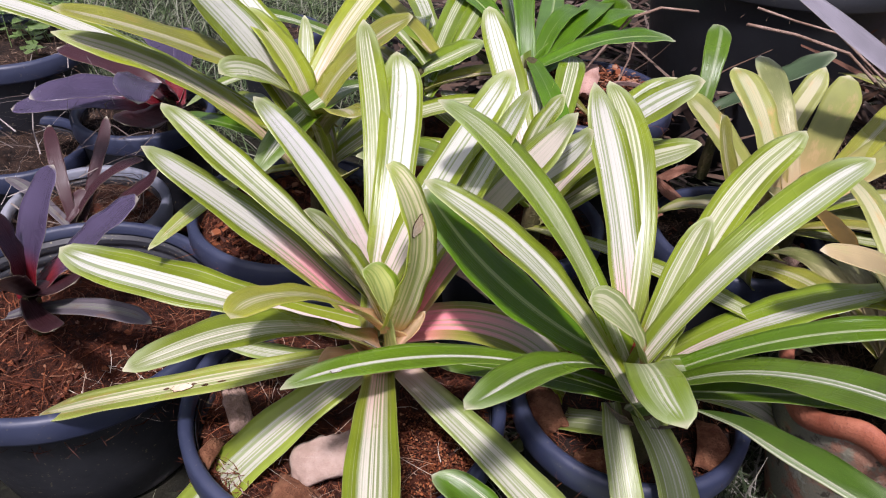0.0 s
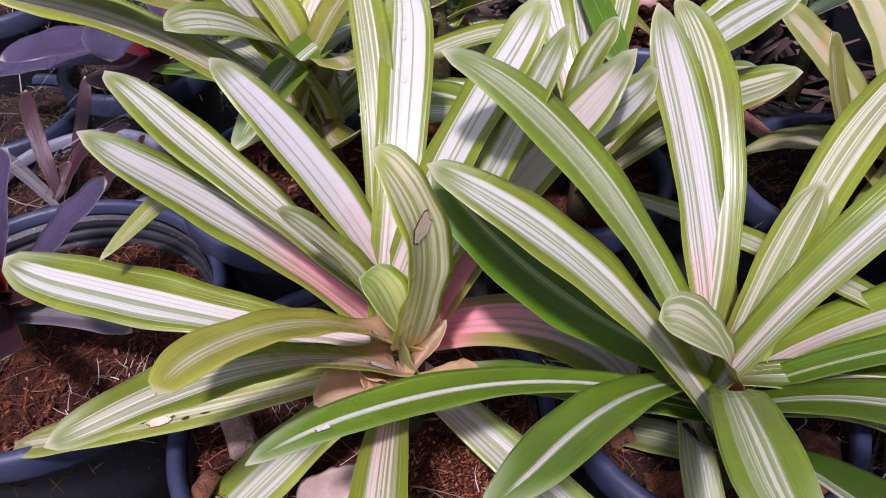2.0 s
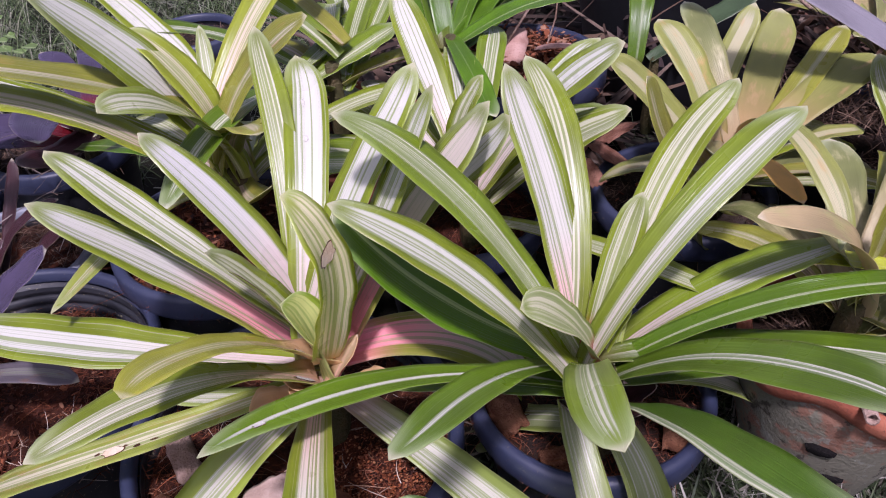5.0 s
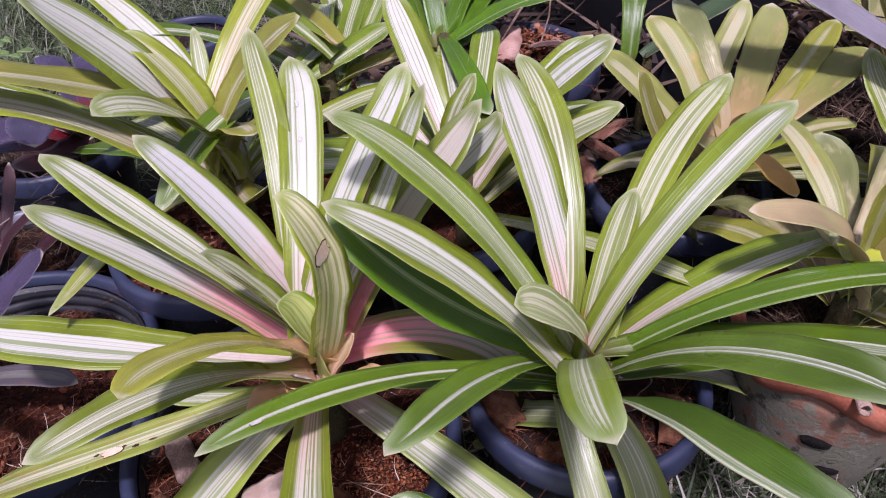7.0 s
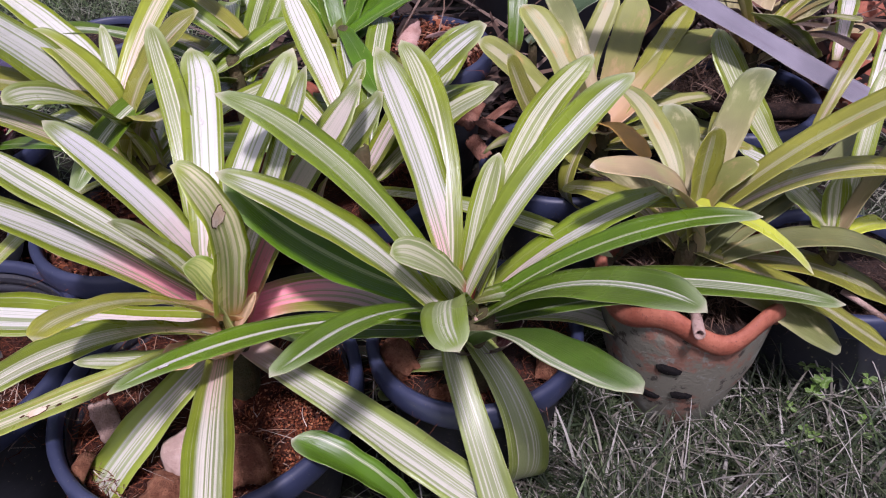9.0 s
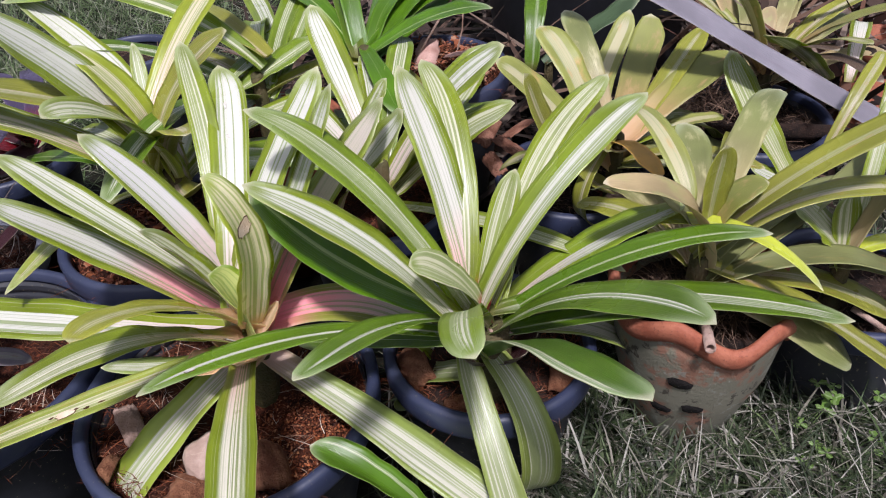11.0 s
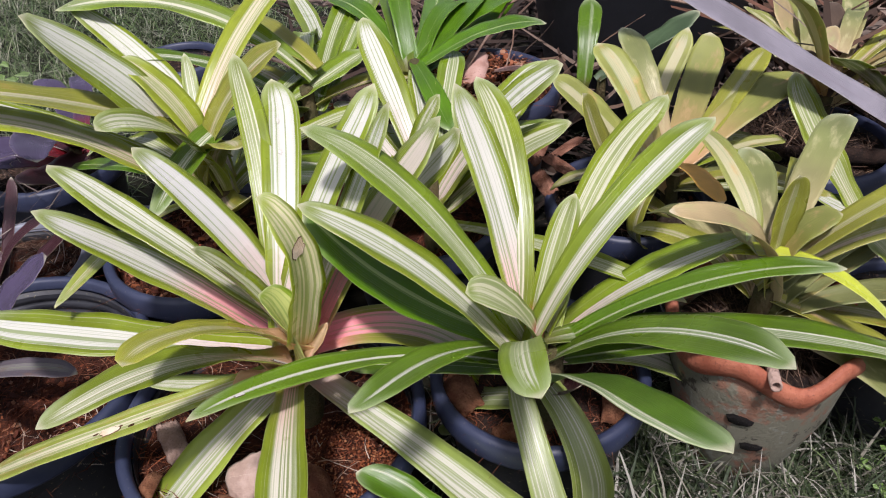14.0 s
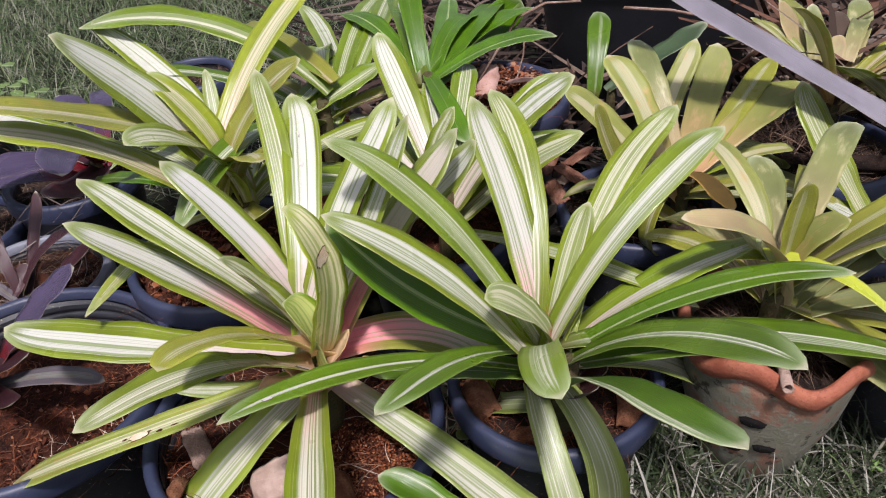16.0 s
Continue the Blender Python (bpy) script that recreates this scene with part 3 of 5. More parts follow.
for name, x, y, z, r, mat, shred in (("a", -0.070, 0.590, 0.168, 0.146, SOIL, SHREDS), ("b", 0.216, 0.602, 0.180, 0.107, PEAT, SHREDS), ("l", -0.388, 0.700, 0.150, 0.152, SOIL, SHREDS),
                                     ("u", 0.657, 0.610, 0.175, 0.094, PEAT, DARKSHREDS), ("c", -0.165, 0.880, 0.205, 0.124, SOIL, SHREDS), ("d", 0.118, 0.870, 0.21, 0.10, SOIL, SHREDS),
                                     ("h", 0.395, 0.860, 0.21, 0.10, PEAT, DARKSHREDS), ("m", -0.475, 0.960, 0.14, 0.10, SOIL, DARKSHREDS), ("n", -0.645, 1.120, 0.14, 0.095, PEAT, DARKSHREDS),
                                     ("r", -0.455, 1.170, 0.19, 0.10, PEAT, DARKSHREDS), ("v", -0.300, 1.50, 0.21, 0.075, PEAT, DARKSHREDS), ("g", 0.235, 1.130, 0.285, 0.12, SOIL, SHREDS),
                                     ("k", 0.700, 0.960, 0.205, 0.115, PEAT, DARKSHREDS), ("w", -0.72, 1.30, 0.24, 0.12, PEAT, DARKSHREDS), ("tub", 0.60, 1.43, 0.39, 0.21, PEAT, DARKSHREDS)):
    red = mat is SOIL
    soil(x, y, z, r, mat, label="reddish coir potting mix in a pot" if red else "dark fibrous potting soil in a pot")
    strands("coir_fibre", int(210000 * r * r), on_disc(x, y, z, r * 0.97, 0.014), lambda g: 0.004 + 0.03 * g.random() ** 2.2, shred, "loose coir fibres on the potting mix" if red else "dark dead roots and fibres on the soil", seed=int(abs(x) * 1000) + 3, thin=0.00045, curl=1.6)


def terracotta_pot(x, y, foot, top, radius):
    """A weathered clay pot with a frilled, bare terracotta lip and holes in its side."""
    pot = thing("terracotta_pot", x, y, foot, "weathered grey terracotta pot with a wavy orange rim", "pot")
    wave = lambda a: 0.013 * math.sin(5 * a + 0.35) + 0.0007 * math.sin(13 * a) - 0.024 * math.exp(-(((a + 0.6 + math.pi) % (2 * math.pi) - math.pi) / 0.5) ** 2)
    h, low = top - foot, radius * 0.55
    body = [(0.004, 0), (low, 0), (low + 0.006, 0.012), (radius * 0.87, h * 0.5), (radius * 0.95, h - 0.035), (radius * 0.97, h - 0.016, 0.9), (radius * 0.90, h - 0.016, 0.9), (radius * 0.80, h * 0.5), (low - 0.01, 0.02), (0.004, 0.02)]
    part("body", lathe("body", body, CRUST, 72, 0.006, wave), pot, "grey lichen-crusted clay wall")
    lip = [(radius * 0.93, h - 0.027, 0.95), (radius * 0.975, h - 0.025, 1), (radius * 1.02, h - 0.019, 1), (radius * 1.035, h - 0.010, 1), (radius * 1.02, h - 0.003, 1), (radius * 0.975, h + 0.002, 1), (radius * 0.93, h, 1), (radius * 0.90, h - 0.008, 1), (radius * 0.89, h - 0.022, 1)]
    part("rim", lathe("rim", lip, CLAY, 96, 0.008, wave), pot, "wavy orange terracotta lip")
    for a, z, s in ((-2.16, 0.134, 0.0088), (-1.95, 0.092, 0.0078), (-2.36, 0.078, 0.0080)):
        r = low + (radius * 0.87 - low) * z / (0.5 * h) if z < 0.5 * h else radius * (0.87 + 0.08 * (z - 0.5 * h) / (0.5 * h - 0.035))
        hole = lathe("drain_hole", [(0.0005, 0.0014), (s * 0.8, 0.0013), (s, 0.0004), (s * 1.1, -0.003)], HOLE, 18, 0.08)
        ob = part("drain_hole", hole, pot, "dark drainage hole")
        n = Vector((math.cos(a), math.sin(a), -0.3)).normalized()
        ob.matrix_local = Matrix.Translation(Vector((r * math.cos(a), r * math.sin(a), z)) + n * 0.002) @ n.to_track_quat("Z", "Y").to_matrix().to_4x4() @ Matrix.Diagonal((1.35, 0.8, 1, 1))
    return pot


terracotta_pot(0.446, 0.575, 0.065, 0.271, 0.097)
soil(0.446, 0.575, 0.234, 0.084, PEAT, label="dark fibrous soil in the clay pot")
strands("coir_fibre", 1200, on_disc(0.446, 0.575, 0.240, 0.056, 0.016), lambda g: g.uniform(0.015, 0.04), DARKSHREDS, "dark coiled roots in the clay pot", seed=77, thin=0.0006, curl=1.6)

# ---- the rosettes ----
plant_a = bromeliad(-0.036, 0.594, 0.277, "striped green and cream bromeliad with pink centre")
leaf(plant_a, SPLIT, 168.0, 53.0, 0.303, -56.3, 20.4, -31.1, 0.0111, 0.0078, 0.0133, 0.0426, 13)
leaf(plant_a, PINK, 155.3, 37.9, 0.281, 9.1, -9.8, 31.6, 0.0006, 0.0163, -0.0158, 0.0500, -1)
leaf(plant_a, PINKW, 142.4, 68.3, 0.253, -38.8, 10.5, 14.8, 0.0145, 0.0115, 0.0010, 0.0453, 8)
leaf(plant_a, STRIPED, 82.3, 57.6, 0.330, -34.1, 2.4, 26.0, -0.0122, -0.0007, 0.0024, 0.0296, -0)
leaf_a5 = leaf(plant_a, WHITE, 76.4, 62.4, 0.307, -58.0, 9.0, 18.8, -0.0078, -0.0049, 0.0109, 0.0422, 2)
leaf(plant_a, WHITE, 45.0, 69.1, 0.281, -46.7, 18.4, -4.2, -0.0114, -0.0000, 0.0042, 0.0443, 1)
leaf(plant_a, ROSE, 41.9, 57.2, 0.283, -25.8, 15.0, -28.9, 0.0093, -0.0032, -0.0161, 0.0527, -1)
leaf_a8 = leaf(plant_a, HOOD, 300.5, 73.3, 0.183, -25.4, 89.3, 67.0, 0.0127, -0.0259, 0.0344, 0.0504, -7, channel=-0.25, tip=3.0)
leaf(plant_a, HEARTGREEN, 170, 92, 0.092, -30, 2, -4, 0.006, -0.022, 0.010, 0.044, 0, channel=0.9, tip=2.6)
leaf_a10 = leaf(plant_a, STRIPED, 193.7, 75.3, 0.179, -14.2, -5.8, 8.1, 0.0086, -0.0005, -0.0081, 0.0368, -7, channel=0.8)
leaf(plant_a, WHITE, 185.8, 20.3, 0.313, -12.9, -8.3, -23.6, 0.0024, -0.0032, 0.0032, 0.0524, -2)
leaf_a12 = leaf(plant_a, OLIVEBASE, 221.2, 57.3, 0.231, -35.9, -1.8, 32.1, 0.0049, -0.0182, 0.0247, 0.0381, -0, clasp=-0.55)
leaf_a13 = leaf(plant_a, PINKBASE, 219.8, 53.6, 0.246, -40.9, -29.9, -4.2, 0.0044, -0.0309, 0.0100, 0.0391, 2, clasp=-0.45)
leaf_a15 = leaf(plant_a, WORN, 205.9, 6.1, 0.363, -40.6, -2.7, -46.7, 0.0005, -0.0068, -0.0064, 0.0345, -1)
leaf(plant_a, PLAINPALE, 214.1, -15.8, 0.318, -41.4, -5.7, -12.8, 0.0047, 0.0012, -0.0181, 0.0545, -11)
leaf(plant_a, PINKBASE, 270.5, 26.0, 0.341, -25.6, 3.4, 4.0, 0.0034, -0.0009, -0.0063, 0.0380, 5)
leaf(plant_a, GREY, 324.8, -17.5, 0.340, -13.4, 9.5, -6.2, 0.0009, 0.0051, -0.0251, 0.0498, -4)
leaf(plant_a, ROSE, 18.1, 14.4, 0.280, -85.0, -13.5, -28.6, -0.0032, 0.0054, -0.0033, 0.0558, 21)
leaf(plant_a, GREY, 185, -2, 0.150, -0, 13, -16, 0.002, -0.007, -0.018, 0.022, 0)
leaf(plant_a, WHITE, 31.8, 60.1, 0.272, -15.9, 23.1, -8.5, -0.0004, -0.0027, -0.0028, 0.0363, 1)
plant_b = bromeliad(0.206, 0.548, 0.267, "striped green and white bromeliad with reddish heart")
leaf(plant_b, THREE, 145.4, 59.2, 0.326, 1.2, -31.0, 23.5, -0.0057, 0.0075, -0.0055, 0.0465, -4)
leaf(plant_b, SPLIT, 164.4, 57.5, 0.289, -6.3, -32.1, 3.4, -0.0100, -0.0239, -0.0021, 0.0510, 3)
leaf(plant_b, DARK, 175.2, 26.3, 0.275, 14.2, 21.6, -7.3, -0.0011, 0.0231, -0.0007, 0.0562, -9, tip=3.0)
leaf(plant_b, LEFTWHITE, 90.0, 49.7, 0.294, 3.3, -1.6, 28.7, -0.0082, 0.0076, -0.0122, 0.0465, 9)
leaf(plant_b, STRIPED, 68.6, 55.7, 0.327, -19.2, -27.7, 36.6, -0.0247, 0.0174, -0.0097, 0.0360, 0)
leaf(plant_b, REDBASE, 47.3, 70.9, 0.167, -22.7, 8.4, -1.2, -0.0101, 0.0147, -0.0004, 0.0286, 22)
leaf(plant_b, SIDELINED, 16.0, 73.8, 0.308, -69.6, -0.8, 19.6, -0.0138, 0.0056, 0.0082, 0.0388, -0)
leaf(plant_b, STRIPED, 65.0, 44.2, 0.370, -49.0, 6.0, -27.1, 0.0004, 0.0009, 0.0009, 0.0389, 6)
leaf(plant_b, HALFWHITE, 372.1, 41.4, 0.235, -28.7, 6.9, -23.0, 0.0063, 0.0291, -0.0121, 0.0520, -9)
leaf(plant_b, MIDGREEN, 356.7, 41.2, 0.292, -32.8, -9.5, -11.1, 0.0002, 0.0091, 0.0000, 0.0304, 1)
leaf(plant_b, LINED, 314.4, 58.4, 0.280, -47.5, 2.6, -16.7, 0.0022, -0.0014, -0.0034, 0.0482, 3)
leaf(plant_b, EDGED, 274.5, 58.0, 0.323, -33.8, -9.8, 13.8, -0.0077, -0.0112, -0.0216, 0.0483, -15, channel=0.08, tip=2.6)
leaf(plant_b, THREE, 238.2, 54.0, 0.257, -14.0, -28.9, 31.8, -0.0022, 0.0025, 0.0105, 0.0351, 16, tip=3.0)
leaf(plant_b, CENTRE, 220.7, 41.7, 0.270, -14.2, -13.7, 17.8, -0.0225, 0.0143, 0.0092, 0.0329, 2)
leaf_b16 = leaf(plant_b, CENTRE, 180.5, 29.9, 0.349, -25.3, 9.6, 42.9, -0.0063, 0.0054, -0.0137, 0.0300, 5)
leaf(plant_b, GREYSTRAP, 274.8, -22.5, 0.339, -41.8, 1.1, 12.1, -0.0275, 0.0006, -0.0167, 0.0409, 5)
leaf(plant_b, GREYSTRAP, 293.8, 0.4, 0.229, -156.2, 19.6, -2.9, -0.0059, -0.0062, -0.0126, 0.0432, 14)
leaf(plant_b, GREYSTRAP, 146.0, -16.3, 0.190, -52.9, -19.2, -25.1, -0.0042, -0.0145, -0.0406, 0.0449, -5)
leaf(plant_b, HEART, 210.6, 73.7, 0.147, -37.3, -0.7, -7.4, -0.0033, 0.0068, 0.0154, 0.0358, -33, channel=0.5)
leaf(plant_b, STRIPED, 33, 65, 0.090, -13, 11, -17, -0.007, 0.014, -0.009, 0.022, 0)
leaf(plant_b, LINED, 352.8, 16.2, 0.361, -54.1, 28.4, -11.0, 0.0003, 0.0095, 0.0181, 0.0461, -6)
leaf(plant_b, MIDGREEN, 171, 12, 0.200, -21, -3, -6, -0.002, -0.004, -0.010, 0.031, 0)
leaf(plant_b, GREY, 12, -6, 0.326, -70, -8, -2, -0.001, 0.003, 0.004, 0.048, 15)
leaf(plant_b, MIDGREEN, 359, 5, 0.341, -21, 6, 6, -0.000, 0.000, 0.000, 0.035, 0)
leaf(plant_b, YELLOW, 7.8, 55.1, 0.399, -41.1, -63.0, -57.8, 0.0148, 0.0634, -0.0499, 0.0213, -0, channel=0.4)
plant_c = bromeliad(-0.128, 0.857, 0.320, "large striped cream and green bromeliad behind")
leaf(plant_c, WHITE, 159.7, 68.7, 0.299, -23.8, 1.6, 61.6, 0.0084, -0.0015, -0.0149, 0.0584, -37)
leaf(plant_c, WHITE, 113.7, 31.2, 0.370, -31.2, 25.8, 31.8, 0.0137, 0.0048, 0.0052, 0.0417, -7)
leaf(plant_c, OLIVESTRIPE, 153.9, 86.1, 0.203, -28.9, -44.5, -3.6, 0.0033, -0.0051, -0.0025, 0.0437, 1)
leaf(plant_c, OLIVESTRIPE, 63.8, 54.5, 0.344, -64.7, 27.0, -9.9, -0.0300, 0.0024, 0.0182, 0.0431, 7)
leaf(plant_c, STRIPED, 104.3, 56.5, 0.173, -19.7, 9.9, -9.5, -0.0059, -0.0014, -0.0005, 0.0199, -0)
leaf(plant_c, OLIVE, 13.5, 80.1, 0.223, -56.4, 6.4, -28.4, -0.0153, -0.0116, 0.0048, 0.0483, 25)
leaf(plant_c, OLIVE, 194.8, 47.1, 0.312, -49.8, 22.4, 6.6, 0.0196, 0.0101, 0.0381, 0.0479, -8)
leaf(plant_c, OLIVESTRIPE, 189.2, 63.0, 0.311, -50.0, 1.6, 9.5, -0.0188, -0.0113, -0.0290, 0.0454, -10)
leaf(plant_c, STRIPED, 250.1, 74.5, 0.245, -53.5, -6.0, -8.8, 0.0064, -0.0103, 0.0019, 0.0398, -28, channel=0.4)
leaf(plant_c, DARK, 145, 5, 0.361, -39, 12, -10, -0.000, -0.001, -0.006, 0.034, 0)
leaf(plant_c, OLIVE, 310, 74, 0.161, -60, -14, -11, -0.006, -0.001, 0.004, 0.053, -5)
leaf(plant_c, OLIVE, 285, -6, 0.102, 42, 23, 31, 0.002, -0.001, -0.008, 0.048, 5)
leaf(plant_c, OLIVE, 92, 61, 0.097, -76, -16, 5, -0.003, -0.004, -0.014, 0.032, 0)
leaf(plant_c, WHITE, 176.6, 39.6, 0.426, -24.4, -1.7, 10.2, -0.0021, -0.0019, -0.0052, 0.0425, -4)
leaf_c14 = leaf(plant_c, WORN, 235.2, 26.9, 0.282, -46.7, 24.8, 27.4, -0.0092, -0.0041, -0.0136, 0.0234, 1, channel=0.3, tip=1.2)
plant_d = bromeliad(0.128, 0.819, 0.310, "white-striped bromeliad between two others")
leaf(plant_d, WHITE, 108, 51, 0.257, -42, 16, -4, -0.003, -0.004, -0.001, 0.042, 0)
leaf(plant_d, WHITE, 82, 31, 0.234, -34, 6, 13, -0.001, -0.003, -0.004, 0.034, 0)
leaf(plant_d, STRIPED, 38, 91, 0.123, -48, 7, -27, -0.018, -0.002, 0.001, 0.038, 0)
leaf(plant_d, WHITE, 5, 59, 0.230, -2, -25, -26, 0.008, -0.007, -0.020, 0.052, 20)
leaf(plant_d, WHITE, 35, 45, 0.228, -18, -8, -1, 0.006, -0.005, -0.019, 0.043, 0)
leaf(plant_d, STRIPED, 357, 45, 0.200, 7, -30, -24, 0.009, -0.010, -0.035, 0.054, 15)
leaf(plant_d, WHITE, 148, 19, 0.328, -56, -9, -3, -0.002, -0.002, -0.010, 0.050, -5)
leaf(plant_d, STRIPED, 128, 15, 0.340, -24, -10, -17, -0.004, -0.002, -0.009, 0.035, 0)
leaf(plant_d, STRIPED, 311, 21, 0.342, -27, 3, 3, -0.004, -0.012, -0.046, 0.029, 0)
leaf(plant_d, STRIPED, 49, 17, 0.327, -34, 14, 17, 0.011, -0.007, -0.024, 0.037, 0)
leaf(plant_d, WHITE, -72.6, 58.7, 0.199, -18.8, 12.0, 55.5, -0.0556, -0.0526, -0.0190, 0.0508, 32)
plant_f = bromeliad(-0.018, 1.010, 0.360, "striped green bromeliad in the back row")
leaf(plant_f, THREE, 155, 47, 0.383, -76, 15, 15, 0.009, 0.004, 0.018, 0.051, -10)
leaf(plant_f, SIDELINED, 87, 3, 0.425, -13, 20, 22, 0.017, -0.000, -0.007, 0.038, 0)
leaf(plant_f, THREE, 61, 5, 0.409, -25, 2, 20, -0.038, -0.004, 0.006, 0.051, 0)
leaf(plant_f, THREE, 20, 24, 0.128, -7, 7, -5, -0.025, -0.005, -0.007, 0.051, 5)
leaf(plant_f, THREE, 78, 23, 0.418, -39, 2, -3, 0.013, -0.001, -0.011, 0.041, 0)
leaf(plant_f, OLIVE, 128, 20, 0.390, -54, 6, -15, 0.018, 0.007, 0.032, 0.054, 0)
leaf(plant_f, THREE, 62, 31, 0.403, -49, 5, 24, 0.016, -0.003, -0.026, 0.039, 0)
plant_g = bromeliad(0.134, 1.036, 0.370, "dark green strap-leaved plant in the back row")
leaf(plant_g, DARK, 54, 7, 0.414, -26, 12, 12, 0.001, -0.001, -0.005, 0.056, 45)
leaf(plant_g, DARK, 8, 34, 0.205, -29, -14, -7, -0.005, -0.003, -0.008, 0.048, 0)
leaf(plant_g, DARK, 75, 2, 0.419, -15, 11, 8, 0.000, -0.000, -0.001, 0.039, 0)
leaf(plant_g, LINED, 93, 22, 0.418, -44, -0, -4, -0.010, -0.000, -0.004, 0.045, 0)
leaf(plant_g, DARK, 278, 7, 0.170, -36, 5, 4, 0.000, 0.001, 0.008, 0.032, 0)
leaf(plant_g, DARK, 51, 24, 0.394, -57, 8, 30, 0.001, -0.002, -0.011, 0.042, 0)
plant_h = bromeliad(0.431, 0.810, 0.310, "pale yellowing bromeliad with browned leaf tips")
leaf(plant_h, CREAMLEAF, 118.8, 68.7, 0.179, -32.7, -11.5, -5.1, -0.0248, -0.0059, -0.0054, 0.0447, -2, tip=3.2)
leaf(plant_h, PALE, 101.8, 64.7, 0.201, -48.4, -4.8, -9.4, -0.0100, -0.0029, -0.0001, 0.0330, -4, tip=3.2)
leaf(plant_h, CREAMLEAF, 89.1, 10.6, 0.245, 3.2, 37.2, -55.5, -0.0087, 0.0038, -0.0044, 0.0347, 3, tip=3.2)
leaf(plant_h, TANPINK, 62.1, 20.3, 0.230, -5.7, 25.3, -9.2, 0.0016, 0.0009, -0.0084, 0.0451, 3, tip=3.2)
leaf(plant_h, OLIVE, 38.0, 30.8, 0.224, -21.2, 11.4, 4.1, 0.0053, -0.0050, -0.0063, 0.0348, 3, tip=3.2)
leaf(plant_h, TANPINK, 24.7, 32.3, 0.217, -34.9, 13.0, 3.4, 0.0023, -0.0034, -0.0063, 0.0497, 10)
leaf(plant_h, CREAMLEAF, 160.6, 51.2, 0.208, -5.5, -5.5, 5.6, -0.0128, -0.0094, -0.0306, 0.0447, -20, tip=3.2)
leaf(plant_h, OLIVE, 200.5, 36.9, 0.228, 40.5, 2.0, -37.9, -0.0129, -0.0252, -0.0566, 0.0517, -20)
leaf(plant_h, CREAMLEAF, 261.6, 57.8, 0.262, -103.7, -12.2, 18.7, -0.0004, 0.0068, 0.0200, 0.0287, -1)
leaf(plant_h, ORANGE, 276.7, 39.7, 0.145, -55.4, 2.9, -4.2, -0.0127, 0.0023, -0.0037, 0.0280, -6)
leaf(plant_h, OLIVE, 239, 23, 0.175, -120, -63, -46, -0.004, 0.004, 0.007, 0.023, 0)
leaf(plant_h, STRIPED, 23, 15, 0.237, -58, -13, 9, 0.002, -0.003, -0.008, 0.052, 10)
leaf(plant_h, SAGE, 10, -12, 0.215, -34, 33, 11, -0.001, 0.001, -0.000, 0.054, 10)
leaf(plant_h, STRIPED, 360, -2, 0.221, -18, 2, 10, -0.001, -0.008, -0.033, 0.034, 0)
leaf(plant_h, PALE, 226, 34, 0.120, -15, 26, -3, -0.002, -0.000, -0.012, 0.053, -25, tip=3, channel=0.5)
plant_e = bromeliad(0.433, 0.569, 0.300, "faded olive bromeliad in the clay pot")
leaf(plant_e, TAN, 195.6, 84.3, 0.196, -71.8, -12.0, -13.3, 0.0048, -0.0044, -0.0007, 0.0300, -15, channel=0.6)
leaf(plant_e, PALE, 46.0, 51.4, 0.269, -60.6, -1.5, 2.2, -0.0029, 0.0025, -0.0006, 0.0368, 1, tip=3.2)
leaf(plant_e, OLIVE, 58, 49, 0.276, -81, -17, -2, 0.005, -0.005, -0.003, 0.026, 0)
leaf(plant_e, TANPINK, 7.8, 87.5, 0.095, -38.1, -39.9, -19.0, 0.0041, -0.0006, 0.0224, 0.0345, 2)
leaf(plant_e, OLIVE, -8.2, 54.3, 0.293, -38.0, 3.9, -2.1, -0.0067, 0.0021, 0.0106, 0.0339, 8)
leaf(plant_e, OLIVE, 1, 44, 0.280, -68, -8, -7, -0.002, 0.003, 0.003, 0.034, 0)
leaf(plant_e, OLIVE, 2, 4, 0.281, -75, 39, -12, -0.001, -0.005, -0.020, 0.049, 5)
leaf(plant_e, PALE, 326, -8, 0.198, -33, -6, 16, -0.006, -0.004, -0.020, 0.052, 10)
leaf(plant_e, SAGE, 355, 28, 0.249, -65, -6, 5, 0.001, -0.009, -0.025, 0.037, 0)
leaf(plant_e, OLIVE, 122.2, 85.3, 0.144, 11.5, -0.4, -15.6, 0.0026, -0.0014, -0.0015, 0.0370, -4)
leaf(plant_e, SAGE, 29, 25, 0.295, -50, -1, -7, 0.006, -0.010, -0.014, 0.030, 0)
leaf(plant_e, SAGE, 15, 17, 0.288, -16, 12, 20, 0.005, -0.010, -0.018, 0.022, 0)
leaf(plant_e, OLIVE, 332, -9, 0.258, -51, 24, 7, -0.002, 0.002, -0.002, 0.040, 0)
leaf(plant_e, SAGE, 161.9, 62.0, 0.130, -34.1, 14.6, 21.5, 0.0159, 0.0003, 0.0064, 0.0482, -7)
plant_p = bromeliad(-0.431, 0.711, 0.210, "dark maroon and purple bromeliad in black pot")
leaf(plant_p, PURPLE, 75.0, 73.0, 0.156, -33.8, 18.0, -23.3, -0.0024, -0.0020, -0.0020, 0.0455, -1)
leaf(plant_p, PURPLE, 23.2, 47.1, 0.176, -19.8, 12.4, -6.8, 0.0012, -0.0027, -0.0048, 0.0575, 2)
leaf(plant_p, MAROON, 278, 51, 0.167, -15, 1, 25, 0.003, 0.001, -0.004, 0.045, 0)
leaf(plant_p, MAROON, 333, 30, 0.091, -11, 11, 2, -0.001, 0.001, 0.006, 0.044, 0)
